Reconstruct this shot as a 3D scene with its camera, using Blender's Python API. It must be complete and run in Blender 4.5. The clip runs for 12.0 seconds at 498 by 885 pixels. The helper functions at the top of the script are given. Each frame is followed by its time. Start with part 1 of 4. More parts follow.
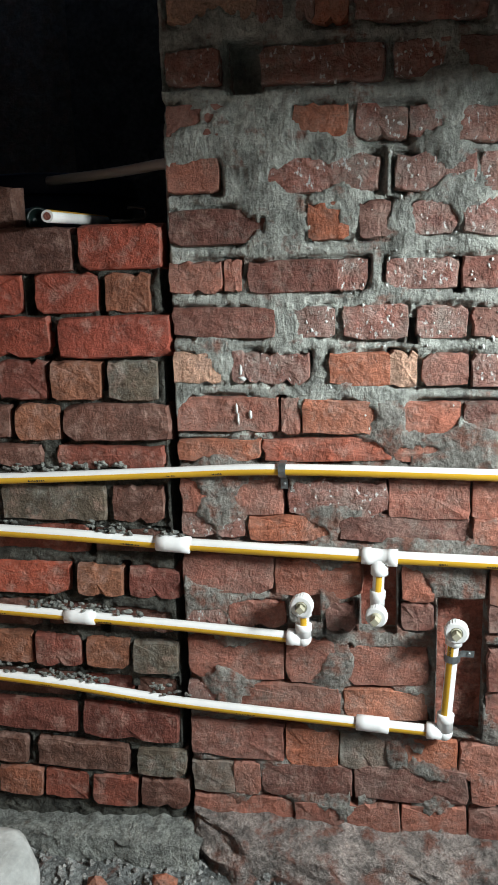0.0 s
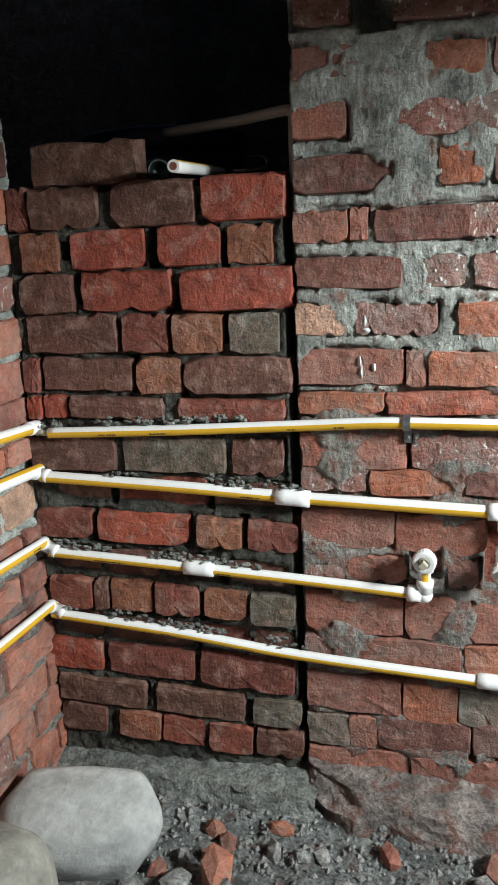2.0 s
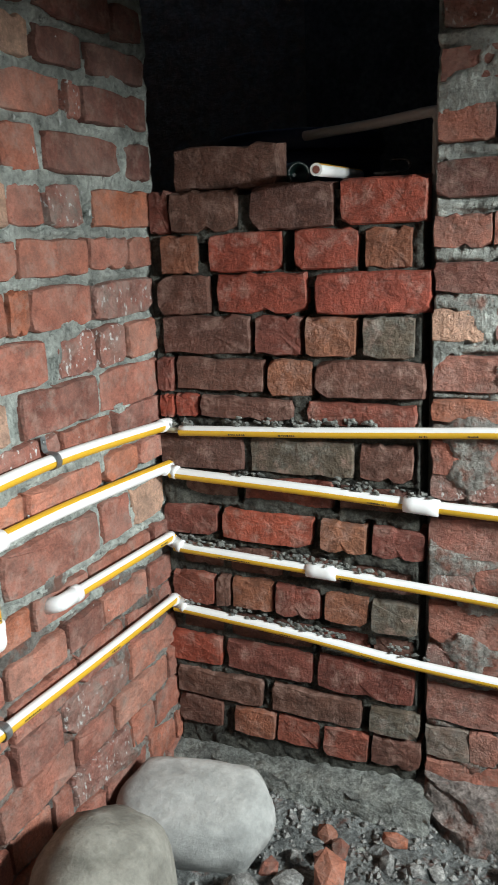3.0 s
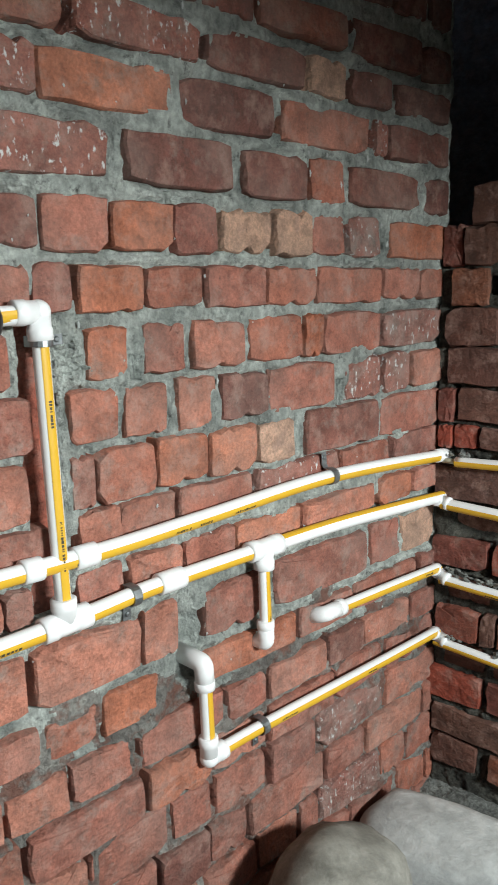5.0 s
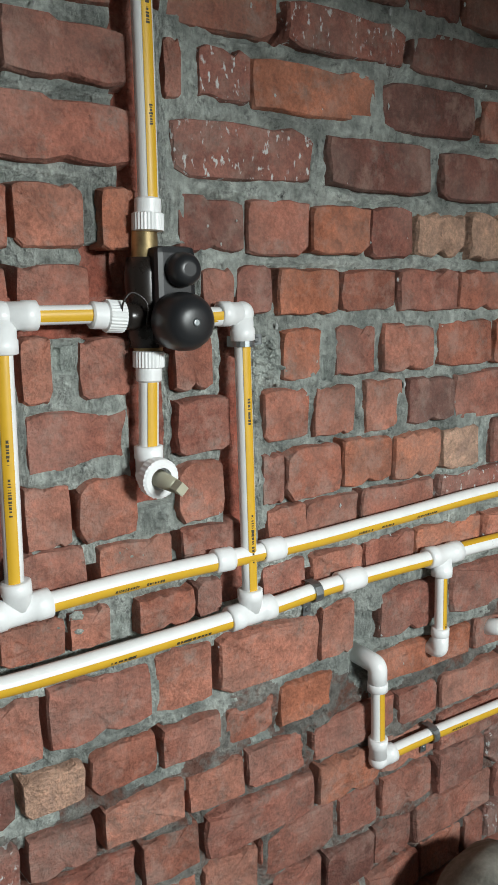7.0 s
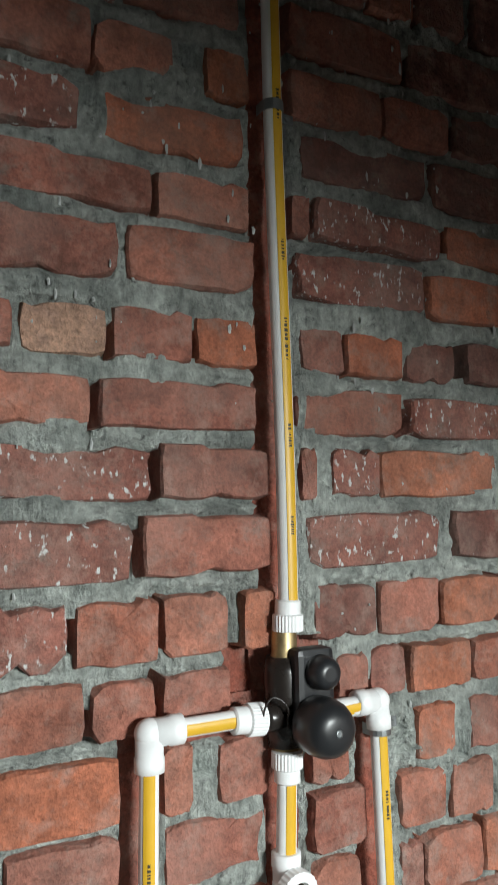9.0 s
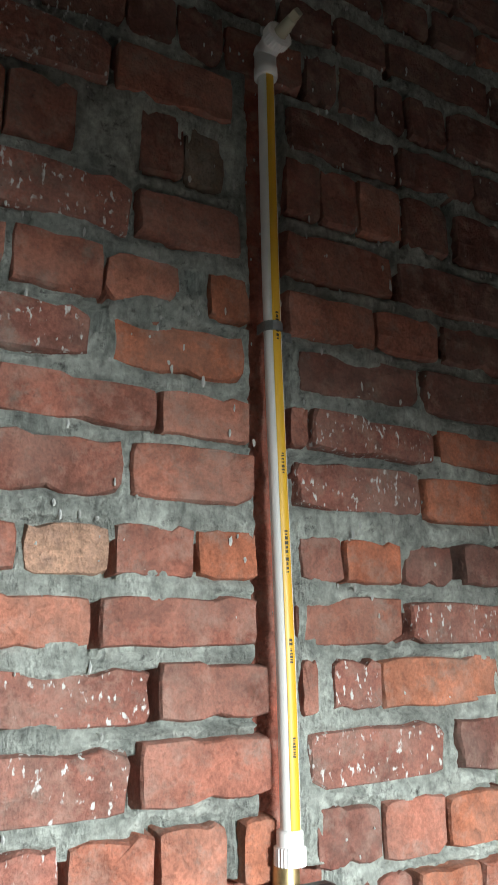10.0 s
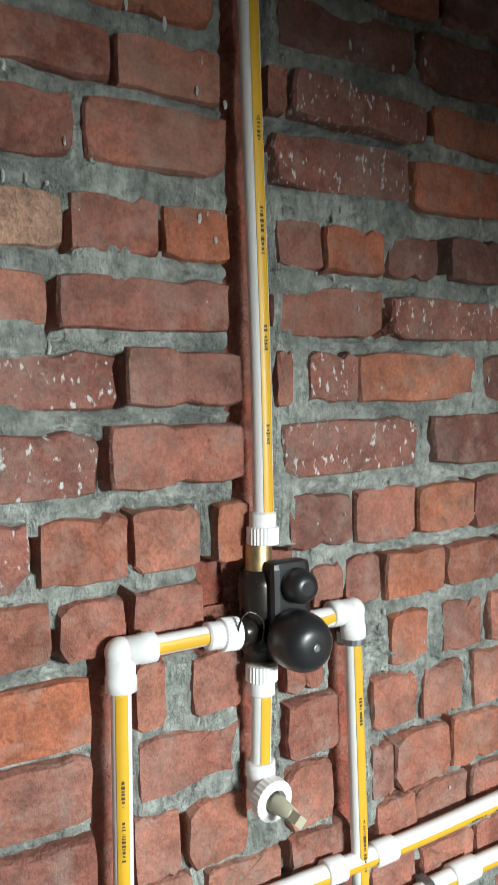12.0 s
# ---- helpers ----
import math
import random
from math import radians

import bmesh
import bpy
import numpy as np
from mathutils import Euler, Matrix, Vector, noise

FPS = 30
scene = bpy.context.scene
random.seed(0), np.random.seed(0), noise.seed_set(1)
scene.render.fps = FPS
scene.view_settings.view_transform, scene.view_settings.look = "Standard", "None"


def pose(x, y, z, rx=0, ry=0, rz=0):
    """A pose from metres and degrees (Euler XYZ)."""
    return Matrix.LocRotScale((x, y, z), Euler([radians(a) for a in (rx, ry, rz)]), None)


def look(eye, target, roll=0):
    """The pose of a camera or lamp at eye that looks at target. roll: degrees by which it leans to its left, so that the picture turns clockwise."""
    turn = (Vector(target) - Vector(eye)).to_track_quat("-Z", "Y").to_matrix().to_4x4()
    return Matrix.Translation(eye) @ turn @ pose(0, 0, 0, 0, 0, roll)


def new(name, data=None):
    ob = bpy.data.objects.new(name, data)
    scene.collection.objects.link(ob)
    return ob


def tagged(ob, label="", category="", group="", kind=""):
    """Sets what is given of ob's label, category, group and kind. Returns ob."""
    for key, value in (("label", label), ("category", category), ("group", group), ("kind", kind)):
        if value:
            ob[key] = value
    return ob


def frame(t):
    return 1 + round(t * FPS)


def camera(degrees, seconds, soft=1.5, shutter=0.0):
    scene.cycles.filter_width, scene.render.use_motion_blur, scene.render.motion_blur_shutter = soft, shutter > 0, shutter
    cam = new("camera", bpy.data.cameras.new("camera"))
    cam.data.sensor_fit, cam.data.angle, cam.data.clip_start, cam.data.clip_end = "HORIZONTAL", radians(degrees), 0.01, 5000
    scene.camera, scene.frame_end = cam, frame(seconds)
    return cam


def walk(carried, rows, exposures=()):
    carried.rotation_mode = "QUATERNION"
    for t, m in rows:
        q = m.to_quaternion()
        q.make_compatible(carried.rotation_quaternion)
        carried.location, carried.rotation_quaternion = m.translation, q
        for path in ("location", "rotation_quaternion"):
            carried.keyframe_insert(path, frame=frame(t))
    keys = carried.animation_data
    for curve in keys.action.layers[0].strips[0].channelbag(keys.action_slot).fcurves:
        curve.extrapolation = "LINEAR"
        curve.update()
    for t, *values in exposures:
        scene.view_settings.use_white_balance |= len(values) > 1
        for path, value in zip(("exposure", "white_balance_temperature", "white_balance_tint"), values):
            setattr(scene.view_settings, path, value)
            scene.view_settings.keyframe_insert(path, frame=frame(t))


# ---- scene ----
cam = camera(34.8, 12.0, shutter=0.15)
PATH = [
    (0, (-0.019, 0.009, 1.163), (-0.408, 1.924, 0.735), -1.6),
    (0.5, (-0.064, 0.004, 1.173), (-0.497, 1.91, 0.749), -1.5),
    (1, (-0.081, 0.005, 1.179), (-0.552, 1.902, 0.756), -1.9),
    (1.5, (-0.09, -0.001, 1.157), (-0.599, 1.885, 0.73), -2.1),
    (2, (-0.108, -0.004, 1.142), (-0.681, 1.844, 0.634), -2.7),
    (2.5, (-0.134, -0.009, 1.143), (-0.817, 1.798, 0.622), -2.9),
    (2.6, (-0.133, -0.018, 1.144), (-0.845, 1.777, 0.627), -3.0),
    (3, (-0.15, -0.018, 1.152), (-0.973, 1.735, 0.653), -2.4),
    (3.2, (-0.127, -0.017, 1.156), (-1.04, 1.694, 0.666), -2.2),
    (4.8, (-0.14, -0.067, 1.118), (-1.464, 1.388, 0.758), -1.7),
    (5, (-0.142, -0.07, 1.121), (-1.519, 1.333, 0.752), -1.4),
    (5.5, (-0.156, -0.094, 1.107), (-1.644, 1.188, 0.731), -0.5),
    (6, (-0.162, -0.112, 1.116), (-1.718, 1.088, 0.745), -0.2),
    (6.5, (-0.165, -0.121, 1.119), (-1.753, 1.04, 0.763), -0.4),
    (7, (-0.163, -0.125, 1.124), (-1.783, 0.993, 0.766), -0.8),
    (7.5, (-0.175, -0.151, 1.165), (-1.838, 0.914, 0.848), -1.9),
    (7.6, (-0.173, -0.149, 1.176), (-1.854, 0.891, 0.873), -1.9),
    (7.7, (-0.187, -0.155, 1.185), (-1.871, 0.884, 0.891), -1.9),
    (9.3, (-0.179, -0.189, 1.386), (-1.913, 0.763, 1.681), -1.2),
    (9.5, (-0.177, -0.196, 1.405), (-1.894, 0.765, 1.764), -1.3),
    (10, (-0.167, -0.206, 1.447), (-1.846, 0.753, 1.956), -1.1),
    (10.5, (-0.154, -0.217, 1.486), (-1.795, 0.741, 2.109), -0.8),
    (10.6, (-0.153, -0.22, 1.49), (-1.788, 0.741, 2.124), -0.5),
    (11, (-0.164, -0.22, 1.476), (-1.803, 0.779, 2.037), -0.9),
    (11.5, (-0.197, -0.197, 1.409), (-1.88, 0.859, 1.644), -1.5),
    (12, (-0.25, -0.168, 1.371), (-1.948, 0.884, 1.273), -1.3),
]
EXPOSURES = [(0.0, -0.3), (2.5, -0.25), (3.2, -0.1), (5.0, -0.35), (6.0, -0.78), (7.5, -0.7), (9.5, 0.0), (10.5, 0.95), (11.3, 0.8), (12.0, -0.15)]
walk(cam, [(t, look(eye, target, roll)) for t, eye, target, roll in PATH], EXPOSURES)

# ---------------------------------------------------------------- light
world = bpy.data.worlds.new("overcast_sky")
scene.world = world
world.use_nodes = True
wn = world.node_tree.nodes
sky = wn.new("ShaderNodeTexSky")
sky.sky_type, sky.sun_disc, sky.sun_elevation, sky.sun_rotation = "NISHITA", False, radians(40), radians(80)
wn["Background"].inputs["Strength"].default_value = 0.06
world.node_tree.links.new(sky.outputs[0], wn["Background"].inputs["Color"])

WEST, NORTH, EAST, SOUTH, FLOOR, CEIL = -1.06, 1.505, 0.80, -1.75, -0.07, 2.70
# unseen doorway; its sloping head is invented to cut daylight off high up
DOOR_Y0, DOOR_Y1 = -0.90, 1.42
CUTOFF_SOUTH, CUTOFF_NORTH, CUTOFF_BEND = 2.12, 1.45, 0.75

lamp = bpy.data.lights.new("doorway_daylight", "AREA")
lamp.shape, lamp.size, lamp.size_y = "RECTANGLE", 0.55, 0.20
lamp.energy, lamp.color = 122.0, (0.93, 1.0, 0.99)
day = new("doorway_daylight", lamp)
day.matrix_world = look((EAST + 0.60, 0.68, 1.52), (-1.06, 0.30, 0.75))

# ---------------------------------------------------------------- materials


def nodes_of(name):
    m = bpy.data.materials.new(name)
    m.use_nodes = True
    nt = m.node_tree
    return m, nt, nt.nodes, nt.links, nt.nodes["Principled BSDF"]


def noise_node(nt, scale, detail=6.0, rough=0.6, vec=None):
    n = nt.nodes.new("ShaderNodeTexNoise")
    n.inputs["Scale"].default_value, n.inputs["Detail"].default_value, n.inputs["Roughness"].default_value = scale, detail, rough
    if vec:
        nt.links.new(vec, n.inputs["Vector"])
    return n.outputs["Fac"]


def ramp(nt, fac, stops):
    r = nt.nodes.new("ShaderNodeValToRGB")
    r.color_ramp.elements[0].position, r.color_ramp.elements[0].color = stops[0][0], (*stops[0][1], 1)
    r.color_ramp.elements[1].position, r.color_ramp.elements[1].color = stops[-1][0], (*stops[-1][1], 1)
    for p, c in stops[1:-1]:
        e = r.color_ramp.elements.new(p)
        e.color = (*c, 1)
    nt.links.new(fac, r.inputs[0])
    return r.outputs[0]


def mix(nt, fac, a, b, mode="MIX"):
    n = nt.nodes.new("ShaderNodeMix")
    n.data_type, n.blend_type = "RGBA", mode
    for sock, v in ((n.inputs[0], fac), (n.inputs[6], a), (n.inputs[7], b)):
        if isinstance(v, (int, float)):
            sock.default_value = v
        elif isinstance(v, tuple):
            sock.default_value = (*v, 1)
        else:
            nt.links.new(v, sock)
    return n.outputs[2]


def maths(nt, op, a, b):
    n = nt.nodes.new("ShaderNodeMath")
    n.operation = op
    for sock, v in zip(n.inputs, (a, b)):
        if isinstance(v, (int, float)):
            sock.default_value = v
        else:
            nt.links.new(v, sock)
    return n.outputs[0]


def bump(nt, bsdf, height, strength, dist):
    b = nt.nodes.new("ShaderNodeBump")
    b.inputs["Strength"].default_value, b.inputs["Distance"].default_value = strength, dist
    nt.links.new(height, b.inputs["Height"])
    nt.links.new(b.outputs[0], bsdf.inputs["Normal"])


def g3(v):
    return (v, v, v)


def brick_material(name, cols, smear=0.0, speck=0.0, relief=1.0, rough=0.85, bloom=0.0, wash=0.24):
    """Fired clay: cols are picked by the brick's own random number; smear is grey cement wiped over it, speck white spatter."""
    m, nt, N, L, bsdf = nodes_of(name)
    geo = N.new("ShaderNodeNewGeometry").outputs["Position"]
    rnd = N.new("ShaderNodeObjectInfo").outputs["Random"]
    shift = N.new("ShaderNodeVectorMath")
    shift.operation = "ADD"
    comb = N.new("ShaderNodeCombineXYZ")
    L.new(maths(nt, "MULTIPLY", rnd, 37.0), comb.inputs[0])
    L.new(geo, shift.inputs[0])
    L.new(comb.outputs[0], shift.inputs[1])
    p = shift.outputs[0]
    base = ramp(nt, rnd, [(i / max(1, len(cols) - 1), c) for i, c in enumerate(cols)])
    broad = noise_node(nt, 14, 5, 0.6, p)
    grain = noise_node(nt, 190, 4, 0.7, p)
    mid = noise_node(nt, 48, 6, 0.65, p)
    c = mix(nt, 1.0, base, ramp(nt, broad, [(0.38, g3(0.78)), (0.62, g3(1.22))]), "MULTIPLY")
    c = mix(nt, 0.6, c, ramp(nt, mid, [(0.38, g3(0.66)), (0.5, g3(1.0)), (0.63, g3(1.25))]), "MULTIPLY")
    c = mix(nt, 0.6, c, ramp(nt, grain, [(0.40, g3(0.68)), (0.60, g3(1.22))]), "MULTIPLY")
    # pale dust and lime bloom
    dust = ramp(nt, noise_node(nt, 26, 8, 0.7, p), [(0.50 - bloom, g3(0)), (0.66 - bloom, g3(0.5))])
    c = mix(nt, dust, c, (0.44 + bloom, 0.28 + 1.4 * bloom, 0.23 + 1.5 * bloom))
    if smear > 0:
        s = ramp(nt, noise_node(nt, 17, 9, 0.72, p), [(0.58 - 0.3 * smear, g3(0)), (0.82 - 0.3 * smear, g3(0.85))])
        c = mix(nt, s, c, ramp(nt, mid, [(0.3, (0.15, 0.155, 0.135)), (0.7, (0.34, 0.345, 0.31))]))
    if speck > 0:
        warp = N.new("ShaderNodeVectorMath")
        warp.operation = "MULTIPLY"
        L.new(p, warp.inputs[0])
        warp.inputs[1].default_value = (1, 1, 0.5)
        spots = ramp(nt, noise_node(nt, 135, 3, 0.5, warp.outputs[0]), [(0.60, g3(0)), (0.66, g3(1))])
        gate = ramp(nt, noise_node(nt, 30, 3, 0.6, p), [(0.62 - 0.2 * speck, g3(0)), (0.7 - 0.2 * speck, g3(1))])
        c = mix(nt, maths(nt, "MULTIPLY", spots, gate), c, (0.66, 0.67, 0.66))
    chip = ramp(nt, noise_node(nt, 75, 5, 0.65, p), [(0.28, g3(0.55)), (0.36, g3(1.0))])
    c = mix(nt, 1.0, c, chip, "MULTIPLY")
    # thin grey wash left by wet cement
    film = ramp(nt, noise_node(nt, 9, 4, 0.55, p), [(0.42, g3(0.0)), (0.64, g3(wash))])
    c = mix(nt, film, c, (0.33, 0.26, 0.225))
    L.new(c, bsdf.inputs["Base Color"])
    L.new(ramp(nt, mid, [(0.2, g3(rough - 0.12)), (0.8, g3(rough + 0.08))]), bsdf.inputs["Roughness"])
    h = maths(nt, "ADD", maths(nt, "MULTIPLY", mid, 1.0), maths(nt, "MULTIPLY", grain, 0.35))
    h = maths(nt, "ADD", h, maths(nt, "MULTIPLY", broad, 1.2))
    bump(nt, bsdf, h, 1.0, 0.0085 * relief)
    return m


def cement_material(name, dark, light, scale=30.0, relief=0.012, red=0.0, fine=0.75, void_shade=0.0, comb=0.0):
    """Cement or stone; comb draws the upright marks of a trowel, red is brick dust rubbed into it."""
    m, nt, N, L, bsdf = nodes_of(name)
    p = N.new("ShaderNodeNewGeometry").outputs["Position"]
    a = noise_node(nt, scale, 10, 0.72, p)
    b = noise_node(nt, scale * 5, 6, 0.7, p)
    w = noise_node(nt, 5, 5, 0.6, p)
    c = ramp(nt, a, [(0.37, dark), (0.5, tuple((x + y) / 2 for x, y in zip(dark, light))), (0.63, light)])
    c = mix(nt, fine, c, ramp(nt, b, [(0.39, g3(0.5)), (0.61, g3(1.25))]), "MULTIPLY")
    c = mix(nt, 0.8, c, ramp(nt, w, [(0.40, g3(0.75)), (0.60, g3(1.2))]), "MULTIPLY")
    h = maths(nt, "ADD", a, maths(nt, "MULTIPLY", b, 0.45))
    if comb > 0:
        flat = N.new("ShaderNodeVectorMath")
        flat.operation = "MULTIPLY"
        L.new(p, flat.inputs[0])
        flat.inputs[1].default_value = (1, 1, 0.32)
        k = noise_node(nt, 80, 4, 0.6, flat.outputs[0])
        c = mix(nt, comb, c, ramp(nt, k, [(0.36, g3(0.5)), (0.46, g3(1.0)), (0.64, g3(1.12))]), "MULTIPLY")
        h = maths(nt, "ADD", h, maths(nt, "MULTIPLY", k, comb))
    if void_shade > 0:
        # dark spots paint the shade of small voids into the colour
        k = ramp(nt, noise_node(nt, 55, 7, 0.7, p), [(0.28, g3(void_shade)), (0.42, g3(0))])
        c = mix(nt, k, c, (0.05, 0.05, 0.045))
    if red > 0:
        k = ramp(nt, noise_node(nt, 22, 6, 0.65, p), [(0.62 - 0.25 * red, g3(0)), (0.75 - 0.25 * red, g3(0.75))])
        c = mix(nt, k, c, (0.26, 0.085, 0.05))
    L.new(c, bsdf.inputs["Base Color"])
    bsdf.inputs["Roughness"].default_value = 0.92
    bump(nt, bsdf, h, 1.0, 1.6 * relief)
    return m


def plastic_material(name, col, rough=0.32, dirt=0.0):
    m, nt, N, L, bsdf = nodes_of(name)
    p = N.new("ShaderNodeNewGeometry").outputs["Position"]
    a = noise_node(nt, 38, 8, 0.7, p)
    c = mix(nt, 0.5, tuple(col), ramp(nt, a, [(0.3, g3(0.86)), (0.7, g3(1.05))]), "MULTIPLY")
    if dirt > 0:
        k = ramp(nt, noise_node(nt, 60, 6, 0.75, p), [(0.70 - 0.12 * dirt, g3(0)), (0.78 - 0.08 * dirt, g3(0.8))])
        c = mix(nt, k, c, (0.30, 0.27, 0.22))
    L.new(c, bsdf.inputs["Base Color"])
    L.new(ramp(nt, a, [(0.3, g3(rough)), (0.7, g3(rough + 0.14))]), bsdf.inputs["Roughness"])
    return m


def metal_material(name, col, rough):
    m, nt, N, L, bsdf = nodes_of(name)
    p = N.new("ShaderNodeNewGeometry").outputs["Position"]
    a = noise_node(nt, 70, 8, 0.7, p)
    L.new(mix(nt, 0.8, tuple(col), ramp(nt, a, [(0.3, g3(0.55)), (0.7, g3(1.1))]), "MULTIPLY"), bsdf.inputs["Base Color"])
    L.new(ramp(nt, a, [(0.3, g3(rough)), (0.7, g3(rough + 0.25))]), bsdf.inputs["Roughness"])
    bsdf.inputs["Metallic"].default_value = 0.9
    return m


RED = [(0.24, 0.088, 0.060), (0.37, 0.130, 0.082), (0.27, 0.102, 0.076), (0.43, 0.172, 0.115), (0.30, 0.110, 0.078), (0.39, 0.150, 0.104), (0.22, 0.084, 0.062)]
M_RED = brick_material("brick_red", RED, smear=0.10)
M_DARK = brick_material("brick_dark_red", [(0.16, 0.066, 0.052), (0.20, 0.075, 0.056), (0.175, 0.078, 0.062), (0.21, 0.082, 0.06)], smear=0.06)
M_ORANGE = brick_material("brick_orange", [(0.42, 0.145, 0.08), (0.40, 0.13, 0.07), (0.45, 0.17, 0.10)], smear=0.06)
M_CREAM = brick_material("brick_cream", [(0.66, 0.41, 0.29), (0.62, 0.37, 0.26), (0.68, 0.43, 0.31)], relief=2.2)
M_SPECK = brick_material("brick_spattered", [(0.26, 0.10, 0.075), (0.31, 0.12, 0.09)], smear=0.15, speck=1.0)
# specks pushed up to paint in the pier's sheen, beside real lime spatter
M_SMEAR = brick_material("brick_smeared", [(0.27, 0.105, 0.08), (0.31, 0.125, 0.095), (0.25, 0.11, 0.09)], smear=0.30, speck=1.0, relief=1.6, rough=0.50, bloom=0.05)
M_GREY = brick_material("brick_grey", [(0.17, 0.12, 0.09), (0.20, 0.14, 0.10)], smear=0.5)
M_FRESH = brick_material("brick_fresh_red", [(0.35, 0.075, 0.042), (0.31, 0.068, 0.042), (0.36, 0.088, 0.047)], relief=0.9)
# newly laid bricks in darkened copies: the panel's shade is in their colour
M_RED_SHADED = brick_material("brick_new_red_shaded", [(0.21, 0.058, 0.038), (0.17, 0.050, 0.036), (0.24, 0.066, 0.040), (0.19, 0.060, 0.044)], relief=0.9, wash=0.0, rough=0.75)
M_BROWN_SHADED = brick_material("brick_new_brown_shaded", [(0.105, 0.045, 0.033), (0.13, 0.052, 0.036), (0.115, 0.056, 0.038)], relief=0.9, wash=0.05, rough=0.75)
M_OCHRE_SHADED = brick_material("brick_new_ochre_shaded", [(0.27, 0.095, 0.052), (0.25, 0.105, 0.058)], relief=1.2, wash=0.0, rough=0.8)
M_SCARLET_SHADED = brick_material("brick_new_scarlet_shaded", [(0.31, 0.062, 0.034), (0.27, 0.056, 0.034), (0.33, 0.074, 0.038)], relief=0.9, wash=0.0, rough=0.7)
M_OLIVE_SHADED = brick_material("brick_cement_coated_shaded", [(0.13, 0.10, 0.07), (0.11, 0.085, 0.06)], smear=0.3, wash=0.0)
TONES = {"p": M_RED_SHADED, "b": M_BROWN_SHADED, "y": M_OCHRE_SHADED, "x": M_SCARLET_SHADED, "v": M_OLIVE_SHADED, "r": M_RED, "d": M_DARK, "o": M_ORANGE, "c": M_CREAM, "s": M_SPECK, "g": M_GREY, "m": M_SMEAR, "f": M_FRESH}
M_MORTAR = cement_material("mortar_grey", (0.36, 0.392, 0.362), (0.74, 0.79, 0.735), 16, relief=0.022, fine=0.45, void_shade=0.9, comb=0.5)
M_MORTAR_PIER = cement_material("mortar_smeared", (0.25, 0.262, 0.24), (0.62, 0.645, 0.595), 14, relief=0.020, fine=0.40, void_shade=0.6, comb=0.45, red=0.25)
M_MORTAR_RED = cement_material("mortar_brick_dust", (0.22, 0.20, 0.18), (0.46, 0.45, 0.41), 18, relief=0.022, fine=0.40, void_shade=0.8, comb=0.3, red=0.6)
# panel mortar, darkened along with its bricks to carry the shade
M_MORTAR_SHADED = cement_material("mortar_shaded", (0.04, 0.04, 0.033), (0.16, 0.16, 0.135), relief=0.02, void_shade=0.8)
M_CHASE = brick_material("cut_brick", [(0.30, 0.085, 0.055), (0.34, 0.10, 0.065)], relief=1.3)
# kept dark so that the unseen closing walls bounce little light
M_LOW_BOUNCE = cement_material("low_bounce_plaster", (0.08, 0.075, 0.07), (0.15, 0.14, 0.13), 12, 0.006)
M_CONCRETE = cement_material("concrete_slab", (0.24, 0.26, 0.23), (0.40, 0.42, 0.38), 9, 0.006)
M_FLOOR = cement_material("rubble_floor", (0.10, 0.107, 0.105), (0.42, 0.445, 0.435), 24, 0.025, red=0.2, void_shade=0.6)
M_FOOT = cement_material("crusted_footing", (0.20, 0.18, 0.165), (0.58, 0.49, 0.45), 20, 0.03, red=0.45, void_shade=0.6)
M_KERB = cement_material("kerb_cement", (0.20, 0.21, 0.195), (0.48, 0.50, 0.46), 26, 0.022, void_shade=0.6)
M_STONE = cement_material("pale_stone", (0.34, 0.35, 0.34), (0.52, 0.53, 0.515), 7, 0.004, fine=0.25)
M_STONE2 = cement_material("brown_stone", (0.14, 0.135, 0.115), (0.34, 0.33, 0.29), 7, 0.005, fine=0.25)
M_CHIP = cement_material("grey_gravel", (0.16, 0.16, 0.155), (0.48, 0.48, 0.46), 40, 0.006)
M_WHITE = plastic_material("white_pvc", (0.87, 0.88, 0.87), 0.30, 0.25)
M_FIT = plastic_material("white_fitting", (0.88, 0.89, 0.89), 0.28, 0.15)
M_YELLOW = plastic_material("yellow_stripe", (0.72, 0.42, 0.03), 0.34, 0.10)
M_PRINT = plastic_material("black_print", (0.06, 0.05, 0.03), 0.5)
M_BLACK = plastic_material("black_rubber", (0.018, 0.019, 0.021), 0.30, 0.05)
M_TAPE = plastic_material("dark_shrink_film", (0.020, 0.016, 0.014), 0.22, 0.15)
M_CLIP = metal_material("galvanised_clip", (0.34, 0.37, 0.38), 0.35)
M_BRASS = metal_material("brass", (0.55, 0.42, 0.22), 0.32)
M_PLUG = plastic_material("plug_khaki", (0.46, 0.44, 0.33), 0.4, 0.2)
M_GREYPIPE = plastic_material("grey_pvc", (0.40, 0.37, 0.34), 0.5, 0.3)
M_BLUE = plastic_material("blue_drum_plastic", (0.006, 0.013, 0.045), 0.45)
M_GLASS = plastic_material("dark_green_glass", (0.008, 0.018, 0.016), 0.28)

# ---------------------------------------------------------------- mesh helpers


def finish(name, bm, mat, parent=None, label="", smooth=False):
    me = bpy.data.meshes.new(name)
    bm.normal_update()
    bm.to_mesh(me)
    bm.free()
    if smooth:
        me.polygons.foreach_set("use_smooth", [True] * len(me.polygons))
    for m in mat if isinstance(mat, (list, tuple)) else [mat]:
        me.materials.append(m)
    ob = new(name, me)
    if parent:
        ob.parent = parent
    if label:
        ob["label"] = label
    return ob


part = finish


